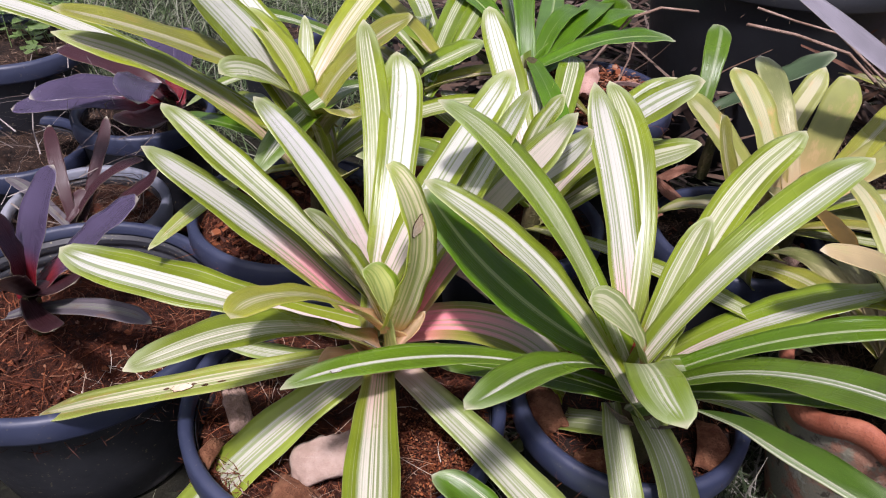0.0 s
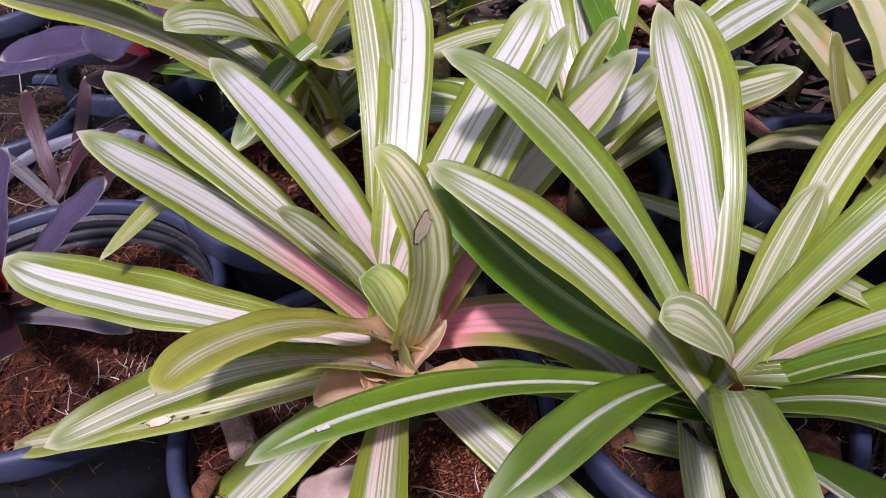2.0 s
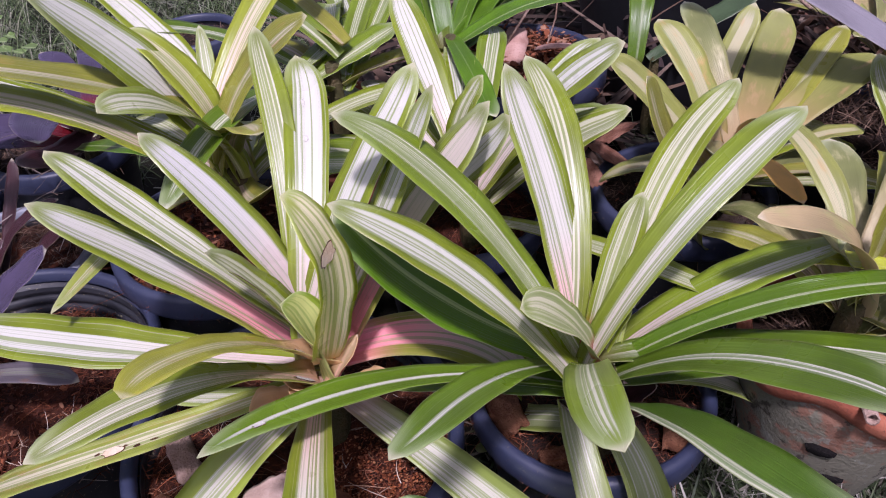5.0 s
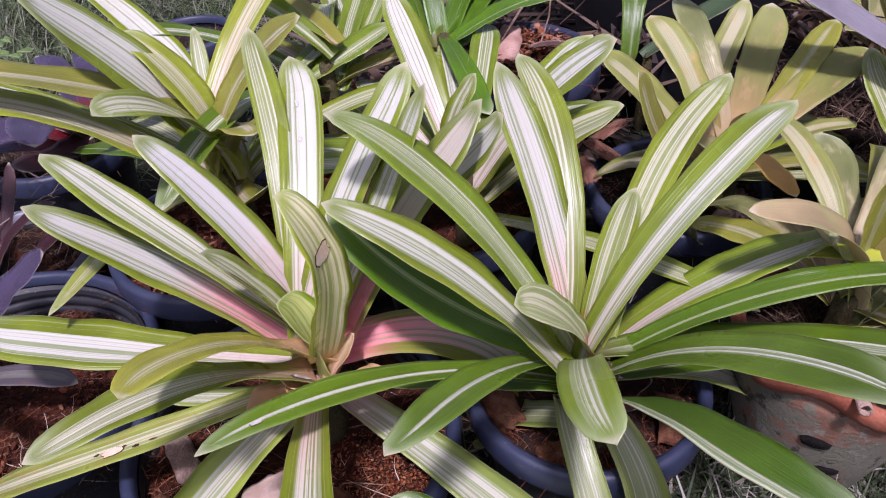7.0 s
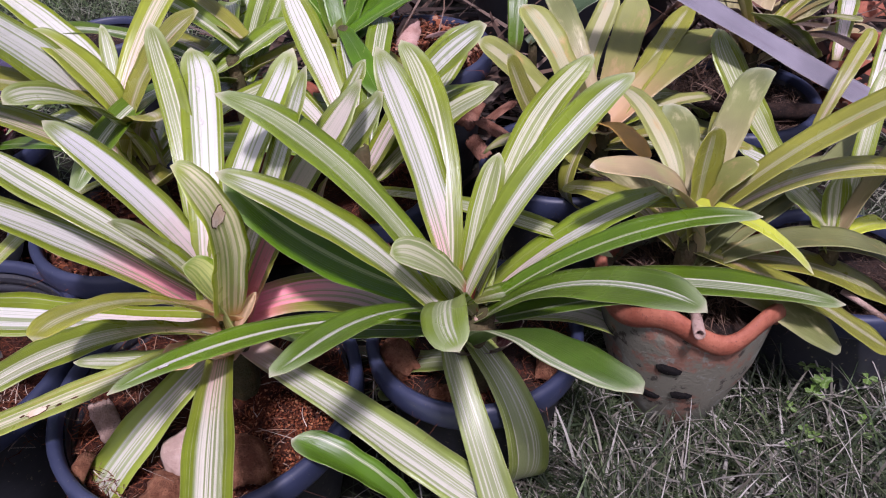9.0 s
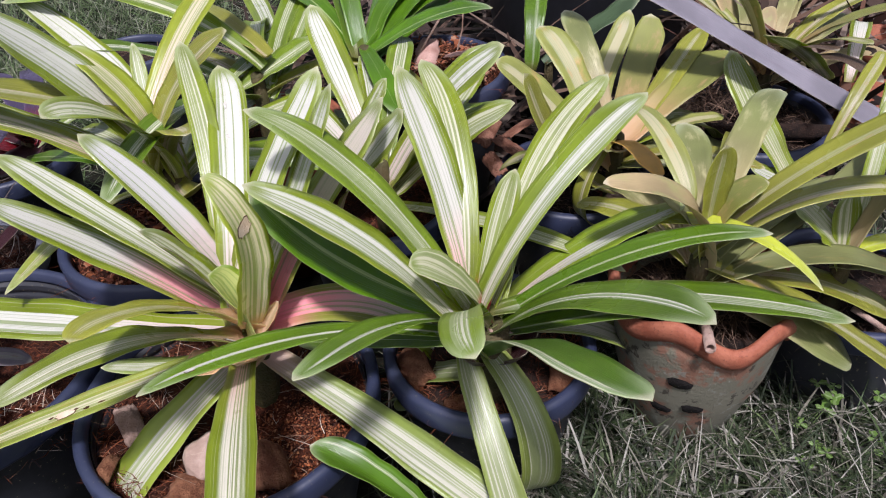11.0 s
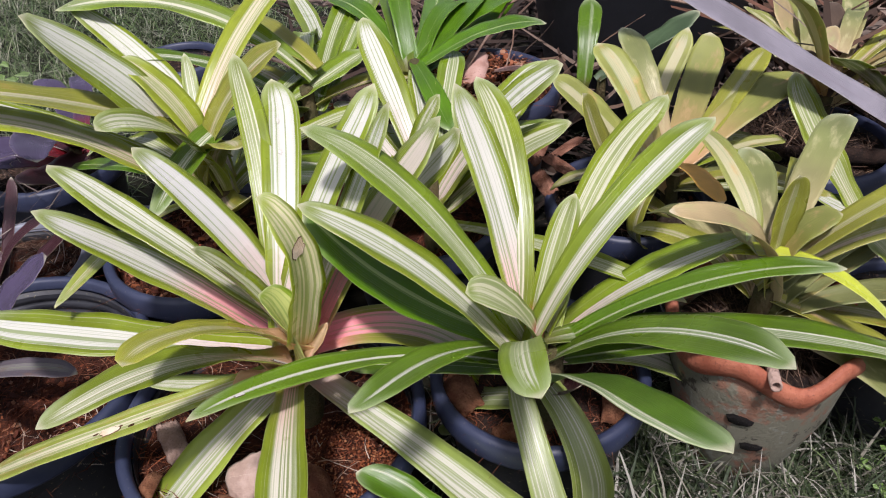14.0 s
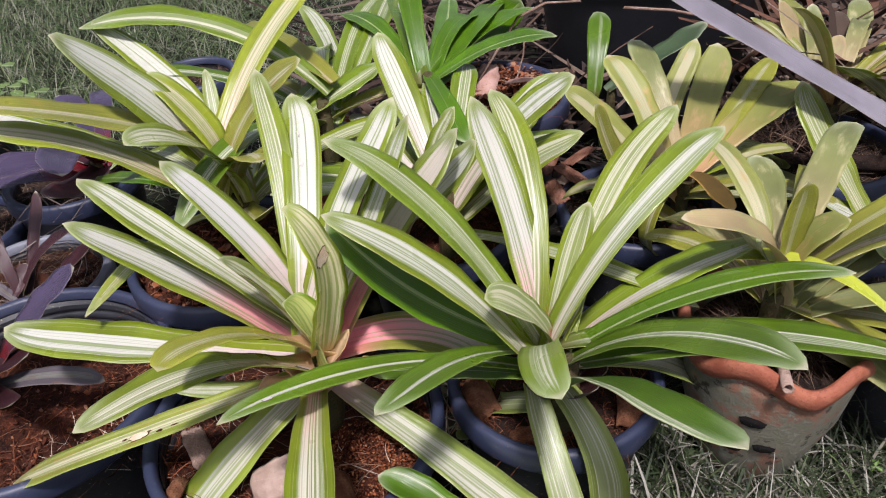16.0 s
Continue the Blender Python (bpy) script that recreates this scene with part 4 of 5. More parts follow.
leaf(plant_p, DRY, 349, 29, 0.197, -23, -12, -7, -0.021, -0.021, -0.015, 0.029, 0)
leaf(plant_p, MAROON, 201, 92, 0.113, -9, -6, 2, -0.002, -0.002, -0.003, 0.048, -10)
leaf(plant_p, MAROON, 305, 20, 0.194, 3, 13, 10, -0.004, -0.003, -0.001, 0.025, 0)
plant_m = bromeliad(-0.459, 0.903, 0.170, "thin-leaved withered maroon bromeliad")
leaf(plant_m, MAROON, 71, 57, 0.155, -24, 20, 5, -0.000, -0.001, -0.001, 0.020, 0)
leaf(plant_m, MAROON, 32, 64, 0.127, -44, -19, -5, -0.004, 0.001, 0.010, 0.024, 0)
leaf(plant_m, MAROON, 9, 42, 0.142, -6, 6, 2, 0.004, -0.002, -0.014, 0.050, 0)
leaf(plant_m, MAROON, 122, 60, 0.157, -40, -0, -7, -0.007, -0.004, -0.001, 0.020, 0)
leaf(plant_m, DRY, 146, 31, 0.160, -39, -2, -3, -0.007, -0.006, -0.009, 0.020, 0)
leaf(plant_m, MAROON, 69, 37, 0.048, -4, 17, 13, -0.013, -0.004, 0.011, 0.021, 0)
plant_q = bromeliad(-0.395, 1.125, 0.250, "dusky purple bromeliad behind the front pots")
leaf(plant_q, PURPLE, 187, 21, 0.240, -35, -10, -6, -0.002, -0.004, -0.019, 0.050, -15)
leaf(plant_q, PURPLE, 211, 45, 0.198, -52, -11, 4, -0.002, -0.002, -0.010, 0.051, -15)
leaf(plant_q, PURPLE, 267, 50, 0.237, -47, -8, 21, 0.001, 0.001, 0.003, 0.052, -20)
leaf(plant_q, MAROON, 160, 36, 0.209, -48, 14, 2, 0.007, 0.002, -0.004, 0.050, -10)
leaf(plant_q, MAROON, 274, 15, 0.240, 7, 7, -3, 0.007, 0.002, -0.005, 0.049, -20)
leaf(plant_q, PURPLE, 109, 38, 0.203, -48, 12, 24, 0.013, 0.004, -0.005, 0.040, 0)
leaf(plant_q, PURPLE, 84, 40, 0.230, -55, -3, 37, 0.005, 0.001, -0.007, 0.034, 0)
plant_u = bromeliad(0.613, 0.581, 0.260, "striped bromeliad in the black pot on grass")
leaf(plant_u, STRIPED, 169, 56, 0.109, -16, -1, 1, 0.000, 0.001, 0.004, 0.054, -20)
leaf(plant_u, YELLOW, 7, 28, 0.128, -77, -16, 10, -0.004, 0.003, -0.003, 0.029, 0)
leaf(plant_u, SAGE, 334, 26, 0.114, -82, -15, -4, -0.010, 0.006, -0.010, 0.039, 0)
leaf(plant_u, STRIPED, 92, 77, 0.089, -15, 17, -0, -0.002, -0.001, -0.009, 0.035, 0)
leaf(plant_u, STRIPED, 56, 71, 0.200, -37, 1, -5, 0.003, -0.003, 0.001, 0.022, 0)
leaf(plant_u, PALE, 357, 80, 0.208, -24, -3, 0, 0.002, 0.000, 0.004, 0.028, 0)
plant_j = bromeliad(0.655, 0.728, 0.250, "upright green striped bromeliad behind clay pot")
leaf(plant_j, STRIPED, 117.3, 46.1, 0.215, -15.4, 14.4, -14.2, -0.0037, -0.0016, -0.0107, 0.0487, -3)
leaf(plant_j, WHITE, 160, 28, 0.082, -12, 11, -1, 0.001, -0.002, -0.002, 0.044, 0)
plant_k = bromeliad(0.746, 1.006, 0.300, "mixed pale and tan bromeliad in back corner")
leaf(plant_k, PALE, 97, 70, 0.143, -16, -0, -5, -0.021, 0.010, -0.020, 0.034, 0)
leaf(plant_k, TAN, 70, 60, 0.093, -36, 2, -15, -0.008, 0.004, -0.005, 0.027, 0)
leaf(plant_k, PALE, 52, 56, 0.190, -70, -12, -0, 0.001, -0.001, -0.004, 0.028, 0)
leaf(plant_k, PALE, 13, 24, 0.172, -38, 22, 15, -0.002, 0.000, -0.005, 0.048, 0)
leaf(plant_k, TAN, 124, 54, 0.173, -10, 16, -4, -0.013, 0.003, -0.027, 0.042, 0)
leaf(plant_k, WHITE, 57, 60, 0.187, -95, -24, -7, 0.087, -0.076, -0.015, 0.031, 0)
leaf(plant_k, TAN, 0, 26, 0.210, -38, -5, 10, 0.005, -0.012, -0.038, 0.041, 0)
leaf(plant_k, WHITE, 48, 63, 0.187, -68, -12, 2, 0.119, -0.132, -0.082, 0.032, 0)
leaf(plant_k, WHITE, 204, 42, 0.209, -22, 9, 5, 0.065, -0.055, -0.018, 0.049, 10)
plant_n = bromeliad(0.408, 1.043, 0.310, "dark green strap-leaved seedling before the tub")
leaf(plant_n, MIDGREEN, 69, 70, 0.154, -56, -12, 4, -0.026, 0.003, 0.001, 0.034, 0)
leaf(plant_n, DULLGREEN, 12, 31, 0.177, -21, 20, -2, -0.005, 0.001, 0.008, 0.043, 0)
plant_s = thing("dead_leaf", 0.850, 0.925, 0.245, "long dead greyish lilac strap leaf lying over plants", "dead leaf")
leaf(plant_s, LILAC, 159.1, 29.0, 0.594, 0.5, 0.2, 2.3, -0.0437, -0.1636, 0.0395, 0.0638, -20, channel=0.14, tip=2.0, taper=0.6)
plant_s2 = thing("flower_stalk", 0.645, 0.696, 0.330, "old yellow-brown flower stalk, bent over", "flower stalk")
leaf(plant_s2, OLIVE, 29, 62, 0.153, -52, -4, 13, -0.002, 0.001, -0.003, 0.020, 0)
plant_x = bromeliad(0.100, 0.450, 0.100, "striped bromeliad leaf reaching over the pot rim")
leaf(plant_x, EDGED, 156.5, 58.2, 0.138, -39.3, -12.8, -7.9, 0.0137, -0.0197, 0.0502, 0.0348, 1, channel=0.9)

# ---- grass, weeds and litter on the ground ----
POTS = [(-0.07, 0.59, 0.13), (0.216, 0.602, 0.10), (-0.388, 0.70, 0.14), (0.657, 0.61, 0.10), (0.446, 0.575, 0.068)]


def on_patch(x0, x1, y0, y1, clear=True):
    def where(rng):
        while True:
            x, y = rng.uniform(x0, x1), rng.uniform(y0, y1)
            spread = 0.05 if clear else 0.28
            x, y = x + rng.gauss(0, spread), y + rng.gauss(0, spread)
            if x > x1 + 0.05 or y < y0 - 0.1:
                continue
            if not clear or all(math.hypot(x - a, y - b) > r for a, b, r in POTS):
                return (x, y, ground_z(x, y) - 0.004)
    return where


def grass(count, where, label, seed, low=0.03, high=0.09, straw=0.4, material=BLADES):
    """Blades and dry straws as one piece of stuff."""
    rng = random.Random(seed)
    verts, faces = [], []
    for _ in range(count):
        p, ln = Vector(where(rng)), rng.uniform(low, high)
        a = rng.uniform(0, 6.283)
        e = rng.uniform(0.1, 0.5) if rng.random() < straw else rng.uniform(0.6, 1.4)
        d = Vector((math.cos(a) * math.cos(e), math.sin(a) * math.cos(e), math.sin(e)))
        side = Vector((-math.sin(a), math.cos(a), rng.uniform(-0.3, 0.3)))
        sag = Vector((math.cos(a) * 0.4, math.sin(a) * 0.4, -rng.uniform(0.2, 0.9)))
        w, b = rng.uniform(0.0005, 0.0013) * rng.choice((0.7, 1.0, 1.7)), len(verts)
        for i in range(5):
            s = i / 4
            q = p + d * (ln * s) + sag * (ln * s * s * 0.6)
            q.z = max(q.z, p.z + 0.004 + 0.004 * rng.random())
            ww = w * (1 - s) ** 0.6 + 0.0001
            verts += [q - side * ww, q + side * ww]
        faces += [(b + 2 * i, b + 2 * i + 1, b + 2 * i + 3, b + 2 * i + 2) for i in range(4)]
    return tagged(new("grass", mesh_of("grass", verts, faces, material)), label, "grass", kind="stuff")


grass(19000, on_patch(0.16, 1.05, 0.25, 0.75), "short green grass matted with dry straw", 21, 0.03, 0.12, 0.5)
grass(20000, on_patch(-1.9, -0.1, 1.45, 3.4, False), "rough grass behind the pots", 23, 0.05, 0.14, 0.2, BACKBLADES)
grass(5000, on_patch(-1.4, -0.75, 0.5, 1.6, False), "rough grass beside the pots", 24, 0.04, 0.1, 0.3, BACKBLADES)
grass(4000, on_patch(0.8, 1.6, 0.7, 1.5, False), "dry grass beside the pots", 25, 0.04, 0.1, 0.5)


def on_field(rng):
    while True:
        x, y = rng.gauss(0, 1.9), 0.9 + rng.gauss(0, 1.9)
        soft = rng.uniform(0.75, 1.25)
        pots = math.hypot(x / 1.0, (y - 0.95) / 0.62) < soft
        litter = math.hypot((x - 0.75) / 0.95, (y - 1.85) / 1.05) < soft
        if not pots and not litter:
            return (x, y, ground_z(x, y) - 0.004)


grass(42000, on_field, "rough grass round the pots", 26, 0.05, 0.14, 0.4, BACKBLADES)
CLOVER = leaf_material("clover_leaf", (0.09, 0.16, 0.03), (0.2, 0.3, 0.1), 0.1, 0.3, 0.1)
HERB = leaf_material("weed_leaf", (0.11, 0.17, 0.05), (0.3, 0.36, 0.18), 0.05, 0.3, 0.1)


def sprig(name, x, y, z, count, height, leaf_size, material, label, category, seed, leaflets=3, spread=0.03):
    """A low weed: thin stalks, each with a few rounded leaflets."""
    rng = random.Random(seed)
    plant = thing(name, x, y, z, label, category)
    sv, sf, lv, lf, uv = [], [], [], [], []
    for _ in range(count):
        a, h = rng.uniform(0, 6.283), height * rng.uniform(0.5, 1.1)
        foot = Vector((rng.uniform(-spread, spread), rng.uniform(-spread, spread), 0))
        top = foot + Vector((math.cos(a) * h * 0.4, math.sin(a) * h * 0.4, h))
        b = len(sv)
        for q, w in ((foot, 0.0009), ((foot + top) / 2 + Vector((0, 0, h * 0.08)), 0.0008), (top, 0.0006)):
            for i in range(4):
                t = i * math.pi / 2
                sv.append(q + Vector((w * math.cos(t), w * math.sin(t), 0)))
        sf += [(b + 4 * r + i, b + 4 * r + (i + 1) % 4, b + 4 * r + 4 + (i + 1) % 4, b + 4 * r + 4 + i) for r in range(2) for i in range(4)]
        if leaflets == 3:
            part("stalk", mesh_of("stalk", sv, sf, material, [(0.5, 0.2)] * len(sv)), plant)
            sv, sf = [], []
        for k in range(leaflets):
            t = a + 6.283 * k / leaflets + rng.uniform(-0.2, 0.2)
            o, n = Vector((math.cos(t), math.sin(t), rng.uniform(-0.2, 0.3))), Vector((-math.sin(t), math.cos(t), 0))
            s = leaf_size * rng.uniform(0.7, 1.15)
            if leaflets == 3:
                lv, lf, uv = [], [], []
            c = len(lv)
            at = top if leaflets == 3 else foot + (top - foot) * rng.uniform(0.4, 1.0)
            for u, v, lift in ((0, 0, 0), (0.55, 0.45, 0.1), (1.0, 0.32, 0.05), (0.94, 0, -0.06), (1.0, -0.32, 0.05), (0.55, -0.45, 0.1)):
                lv.append(at + o * (s * u) + n * (s * v) + Vector((0, 0, s * lift)))
                uv.append((0.5 + v, u * 0.95))
            lf += [(c, c + 1, c + 3), (c + 1, c + 2, c + 3), (c, c + 3, c + 5), (c + 3, c + 4, c + 5)]
            if leaflets == 3:
                part("leaflet", mesh_of("leaflet", lv, lf, material, uv), plant)
    if leaflets != 3:
        tagged(part("stems", mesh_of("stems", sv, sf, material, [(0.5, 0.2)] * len(sv)), plant), kind="stuff")
        tagged(part("foliage", mesh_of("foliage", lv, lf, material, uv), plant), kind="stuff")
    return plant


sprig("clover", 0.588, 0.520, 0.068, 5, 0.055, 0.011, CLOVER, "small green clover in the grass", "weed", 5)
sprig("clover", 0.555, 0.480, 0.068, 4, 0.035, 0.009, CLOVER, "small green clover in the grass", "weed", 6)
sprig("clover", 0.625, 0.490, 0.068, 5, 0.05, 0.010, CLOVER, "small green clover in the grass", "weed", 8)
sprig("weed", -0.74, 1.36, 0.22, 34, 0.13, 0.022, HERB, "leafy green weed growing over a pot", "weed", 9, 5, 0.09)
sprig("weed", -0.80, 1.62, 0.0, 30, 0.24, 0.03, HERB, "leafy green weed growing in the grass", "weed", 10, 5, 0.12)

# ---- husks, bark and chips ----


def shell(name, x, y, z, sx, sy, sz, turn, material, label, category, cup=0.55, seed=0, wall=0.86):
    """A broken curved piece of husk or bark with thickness."""
    verts, faces, nu, nv = [], [], 22, 14
    for layer in (1.0, wall):
        for i in range(nu + 1):
            for j in range(nv + 1):
                a, b = (i / nu - 0.5) * 2.5, (j / nv - 0.5) * 2.0
                torn = 1 + 0.16 * noise.noise(Vector((3 * a, 3 * b, seed + 0.5))) * max(abs(2 * i / nu - 1), abs(2 * j / nv - 1)) ** 3
                k = layer * torn * (1 + 0.10 * noise.noise(Vector((a * 2, b * 2, seed + layer))) + 0.05 * noise.noise(Vector((a * 9, b * 2.5, seed))))
                verts.append((sx * math.sin(a) * math.cos(b * 0.6) * k, sy * math.sin(b) * k, sz * (math.cos(a) * math.cos(b) - cup) * k))
    w, n = nv + 1, (nu + 1) * (nv + 1)
    for i in range(nu):
        for j in range(nv):
            a0 = i * w + j
            faces += [(a0, a0 + w, a0 + w + 1, a0 + 1), (n + a0, n + a0 + 1, n + a0 + w + 1, n + a0 + w)]
    rim = [i * w for i in range(nu + 1)] + [nu * w + j for j in range(1, nv + 1)] + [i * w + nv for i in range(nu - 1, -1, -1)] + [j for j in range(nv - 1, 0, -1)]
    for i, a0 in enumerate(rim):
        b0 = rim[(i + 1) % len(rim)]
        faces.append((a0, n + a0, n + b0, b0))
    ob = new(name, mesh_of(name, verts, faces, material))
    ob.matrix_world = pose(x, y, z, *turn)
    return tagged(ob, label, category)


shell("husk_piece", -0.035, 0.494, 0.186, 0.026, 0.034, 0.030, (10, 25, 20), HUSK, "smooth orange-brown piece of coconut husk", "husk", 0.2, 1)
shell("husk_piece", -0.082, 0.520, 0.190, 0.034, 0.024, 0.022, (28, -8, 15), PALEBARK, "pale curled sheet of bark on coir", "bark", 0.1, 2, wall=0.95)
shell("husk_piece", -0.176, 0.580, 0.184, 0.014, 0.028, 0.014, (20, 15, 30), BARK, "pale grey scrap of bark on coir", "bark", 0.2, 3)
shell("husk_piece", -0.190, 0.520, 0.182, 0.010, 0.026, 0.018, (10, -30, -20), HUSK, "orange sliver of coconut husk", "husk", 0.2, 4)
shell("husk_piece", -0.109, 0.480, 0.180, 0.030, 0.024, 0.018, (15, 10, 70), HUSK, "brown piece of coconut husk", "husk", 0.2, 5)
shell("husk_piece", 0.135, 0.590, 0.186, 0.020, 0.036, 0.034, (0, -50, 10), HUSK, "fibrous orange husk chunk by the rim", "husk", 0.2, 6)
shell("husk_piece", 0.280, 0.548, 0.186, 0.020, 0.036, 0.034, (0, 50, -15), HUSK, "fibrous orange husk chunk by the rim", "husk", 0.2, 7)
shell("husk_piece", 0.180, 0.530, 0.184, 0.030, 0.018, 0.016, (10, 0, 5), HUSK, "brown husk piece in a pot", "husk", 0.2, 8)
shell("husk_piece", 0.305, 0.640, 0.186, 0.020, 0.034, 0.034, (0, 40, 30), HUSK, "fibrous husk chunk by the rim", "husk", 0.2, 9)
shell("husk_piece", -0.46, 0.62, 0.156, 0.022, 0.024, 0.016, (10, 0, 40), HUSK, "brown husk piece in black pot", "husk", 0.3, 10)
flakes("husk_chips", 900, on_disc(0.235, 1.130, 0.292, 0.112, 0.014), lambda g: g.uniform(0.003, 0.012), CHIPS, "red-brown husk chips on a pot", seed=3)
flakes("husk_chips", 2200, on_disc(0.008, 0.530, 0.172, 0.062, 0.014), lambda g: g.uniform(0.001, 0.0036), CRUMBS, "fine orange husk crumbs on coir", seed=4)
strands("coir_fibre", 160, on_disc(-0.070, 0.575, 0.174, 0.13, 0.014), lambda g: g.uniform(0.012, 0.04), shred_material("pale_fibre", [(0.42, 0.30, 0.22), (0.30, 0.17, 0.10), (0.50, 0.42, 0.34)]), "pale coir fibres over the potting mix", "fibre", 0.6, 0.00035, 91, 1.8)
flakes("husk_chips", 40, on_disc(0.395, 0.86, 0.218, 0.09, 0.01), lambda g: g.uniform(0.004, 0.012), CHIPS, "husk chips among dead roots", seed=5)
flakes("husk_chips", 900, on_disc(-0.388, 0.66, 0.154, 0.11, 0.012), lambda g: 0.0015 + 0.009 * g.random() ** 3, SHREDS, "orange husk crumbs in black pot", seed=6)
flakes("husk_chips", 400, on_disc(-0.165, 0.86, 0.214, 0.10, 0.01), lambda g: g.uniform(0.004, 0.014), SHREDS, "orange husk crumbs in a pot", seed=7)
shell("bark_flake", 0.240, 1.165, 0.306, 0.020, 0.058, 0.016, (8, 6, -14), PINKBARK, "long pinkish strip of bark on chips", "bark", seed=12, wall=0.94)
shell("bark_flake", 0.290, 1.120, 0.318, 0.022, 0.032, 0.010, (-10, 20, 60), PINKBARK, "pinkish flake of bark on chips", "bark", seed=13)
shell("bark_flake", 0.300, 0.980, 0.255, 0.014, 0.050, 0.005, (0, 30, -30), REDBARK, "pale dry flake between leaves", "bark", seed=14, wall=0.94)

shell("bark_flake", 0.322, 0.930, 0.252, 0.018, 0.034, 0.005, (20, 10, 50), REDBARK, "pinkish flake of bark between plants", "bark", seed=15, wall=0.94)
shell("bark_flake", 0.345, 0.985, 0.250, 0.022, 0.030, 0.005, (-15, 25, 110), REDBARK, "pinkish flake of bark between plants", "bark", seed=16, wall=0.94)
shell("bark_flake", 0.290, 0.900, 0.246, 0.012, 0.030, 0.005, (10, -30, 10), REDBARK, "thin dry flake between plants", "bark", seed=17, wall=0.94)
shell("bark_flake", 0.440, 0.800, 0.236, 0.014, 0.040, 0.014, (10, 40, -40), BARK, "curled pale scrap of dead leaf", "bark", seed=18)
shell("bark_flake", 0.060, 0.760, 0.222, 0.014, 0.034, 0.012, (25, 20, 70), BARK, "pale dry scrap in a pot", "bark", seed=19)


def tube(name, points, radius, material, label, category):
    """A hollow dead stalk along a few points."""
    seg, verts, faces = 10, [], []
    pts = [Vector(p) for p in points]
    for ring, scale in ((pts, 1.0), (pts[::-1], 0.7)):
        for i, p in enumerate(ring):
            d = (pts[-1] - pts[0]).normalized()
            a = d.orthogonal().normalized()
            b = d.cross(a)
            for j in range(seg):
                t = 2 * math.pi * j / seg
                verts.append(p + (a * math.cos(t) + b * math.sin(t)) * radius * scale)
    rows = 2 * len(pts)
    for r in range(rows):
        for j in range(seg):
            a0, b0, q = r * seg + j, r * seg + (j + 1) % seg, ((r + 1) % rows) * seg
            faces.append((a0, b0, q + (j + 1) % seg, q + j))
    return tagged(new(name, mesh_of(name, verts, faces, material)), label, category)


tube("dead_stalk", [(0.424, 0.525, 0.258), (0.412, 0.496, 0.275), (0.402, 0.470, 0.281)], 0.0055, BARK, "cut hollow dead stalk at clay rim", "stalk")
tube("dead_stalk", [(0.612, 0.545, 0.222), (0.630, 0.528, 0.213), (0.647, 0.510, 0.203)], 0.0034, BARK, "thin tan dead stalk over a pot", "stalk")
tube("dead_stalk", [(0.215, 1.150, 0.300), (0.301, 1.220, 0.383), (0.347, 1.220, 0.402), (0.405, 1.220, 0.399)], 0.0022, BARK, "curved grey-brown dead stalk over chips", "stalk")
tube("dead_stalk", [(0.303, 1.170, 0.380), (0.300, 1.170, 0.338), (0.290, 1.170, 0.302), (0.275, 1.150, 0.300)], 0.0013, BARK, "thin pale dead stalk on chips", "stalk")
tube("dead_stalk", [(0.451, 1.140, 0.410), (0.526, 1.140, 0.398), (0.613, 1.140, 0.374), (0.740, 1.020, 0.270)], 0.0024, BARK, "long dry brown stalk before the tub", "stalk")
tube("dead_stalk", [(0.472, 1.170, 0.425), (0.534, 1.170, 0.408), (0.603, 1.170, 0.393), (0.750, 1.030, 0.280)], 0.0018, BARK, "thin dry brown stalk before the tub", "stalk")
tube("branch", [(0.62, 0.93, 0.235), (0.70, 0.90, 0.24), (0.80, 0.88, 0.232)], 0.012, PEAT, "thick dark dead branch across a pot", "branch")

strands("dry_leaves", 380, on_disc(0.92, 1.22, 0.08, 0.27, 0.26), lambda g: g.uniform(0.06, 0.22), shred_material("dry_straps", [(0.07, 0.038, 0.024), (0.13, 0.075, 0.05), (0.22, 0.165, 0.13), (0.03, 0.018, 0.012), (0.045, 0.028, 0.02), (0.12, 0.055, 0.035)]), "heap of dry brown strap leaves", "dry leaves", 0.9, 0.007, 31, 0.6)
strands("dry_leaves", 1500, on_disc(0.62, 1.75, 0.05, 0.75, 0.10), lambda g: g.uniform(0.08, 0.26), shred_material("leaf_litter", [(0.05, 0.03, 0.022), (0.09, 0.055, 0.038), (0.025, 0.018, 0.014), (0.13, 0.10, 0.08), (0.035, 0.022, 0.016)]), "litter of dark dry leaves behind the pots", "dry leaves", 0.5, 0.008, 36, 0.7)
strands("dry_leaves", 34, on_disc(0.40, 1.26, 0.20, 0.14, 0.08), lambda g: g.uniform(0.06, 0.16), shred_material("dry_blades", [(0.06, 0.035, 0.025), (0.12, 0.075, 0.05), (0.18, 0.13, 0.10), (0.03, 0.02, 0.02)]), "dry brown leaves behind a pot", "dry leaves", 0.9, 0.005, 32, 0.6)
strands("dead_roots", 500, on_disc(0.64, 0.98, 0.215, 0.09, 0.05), lambda g: g.uniform(0.03, 0.08), DARKSHREDS, "tangle of dead roots in a pot", "roots", 0.9, 0.0008, 33)
strands("straw", 70, on_disc(-0.31, 0.62, 0.158, 0.05, 0.012), lambda g: g.uniform(0.01, 0.035), shred_material("pale_straw", [(0.45, 0.36, 0.28), (0.55, 0.48, 0.40), (0.30, 0.22, 0.16)]), "pale straws on coir", "straw", 0.6, 0.0004, 34, 0.8)
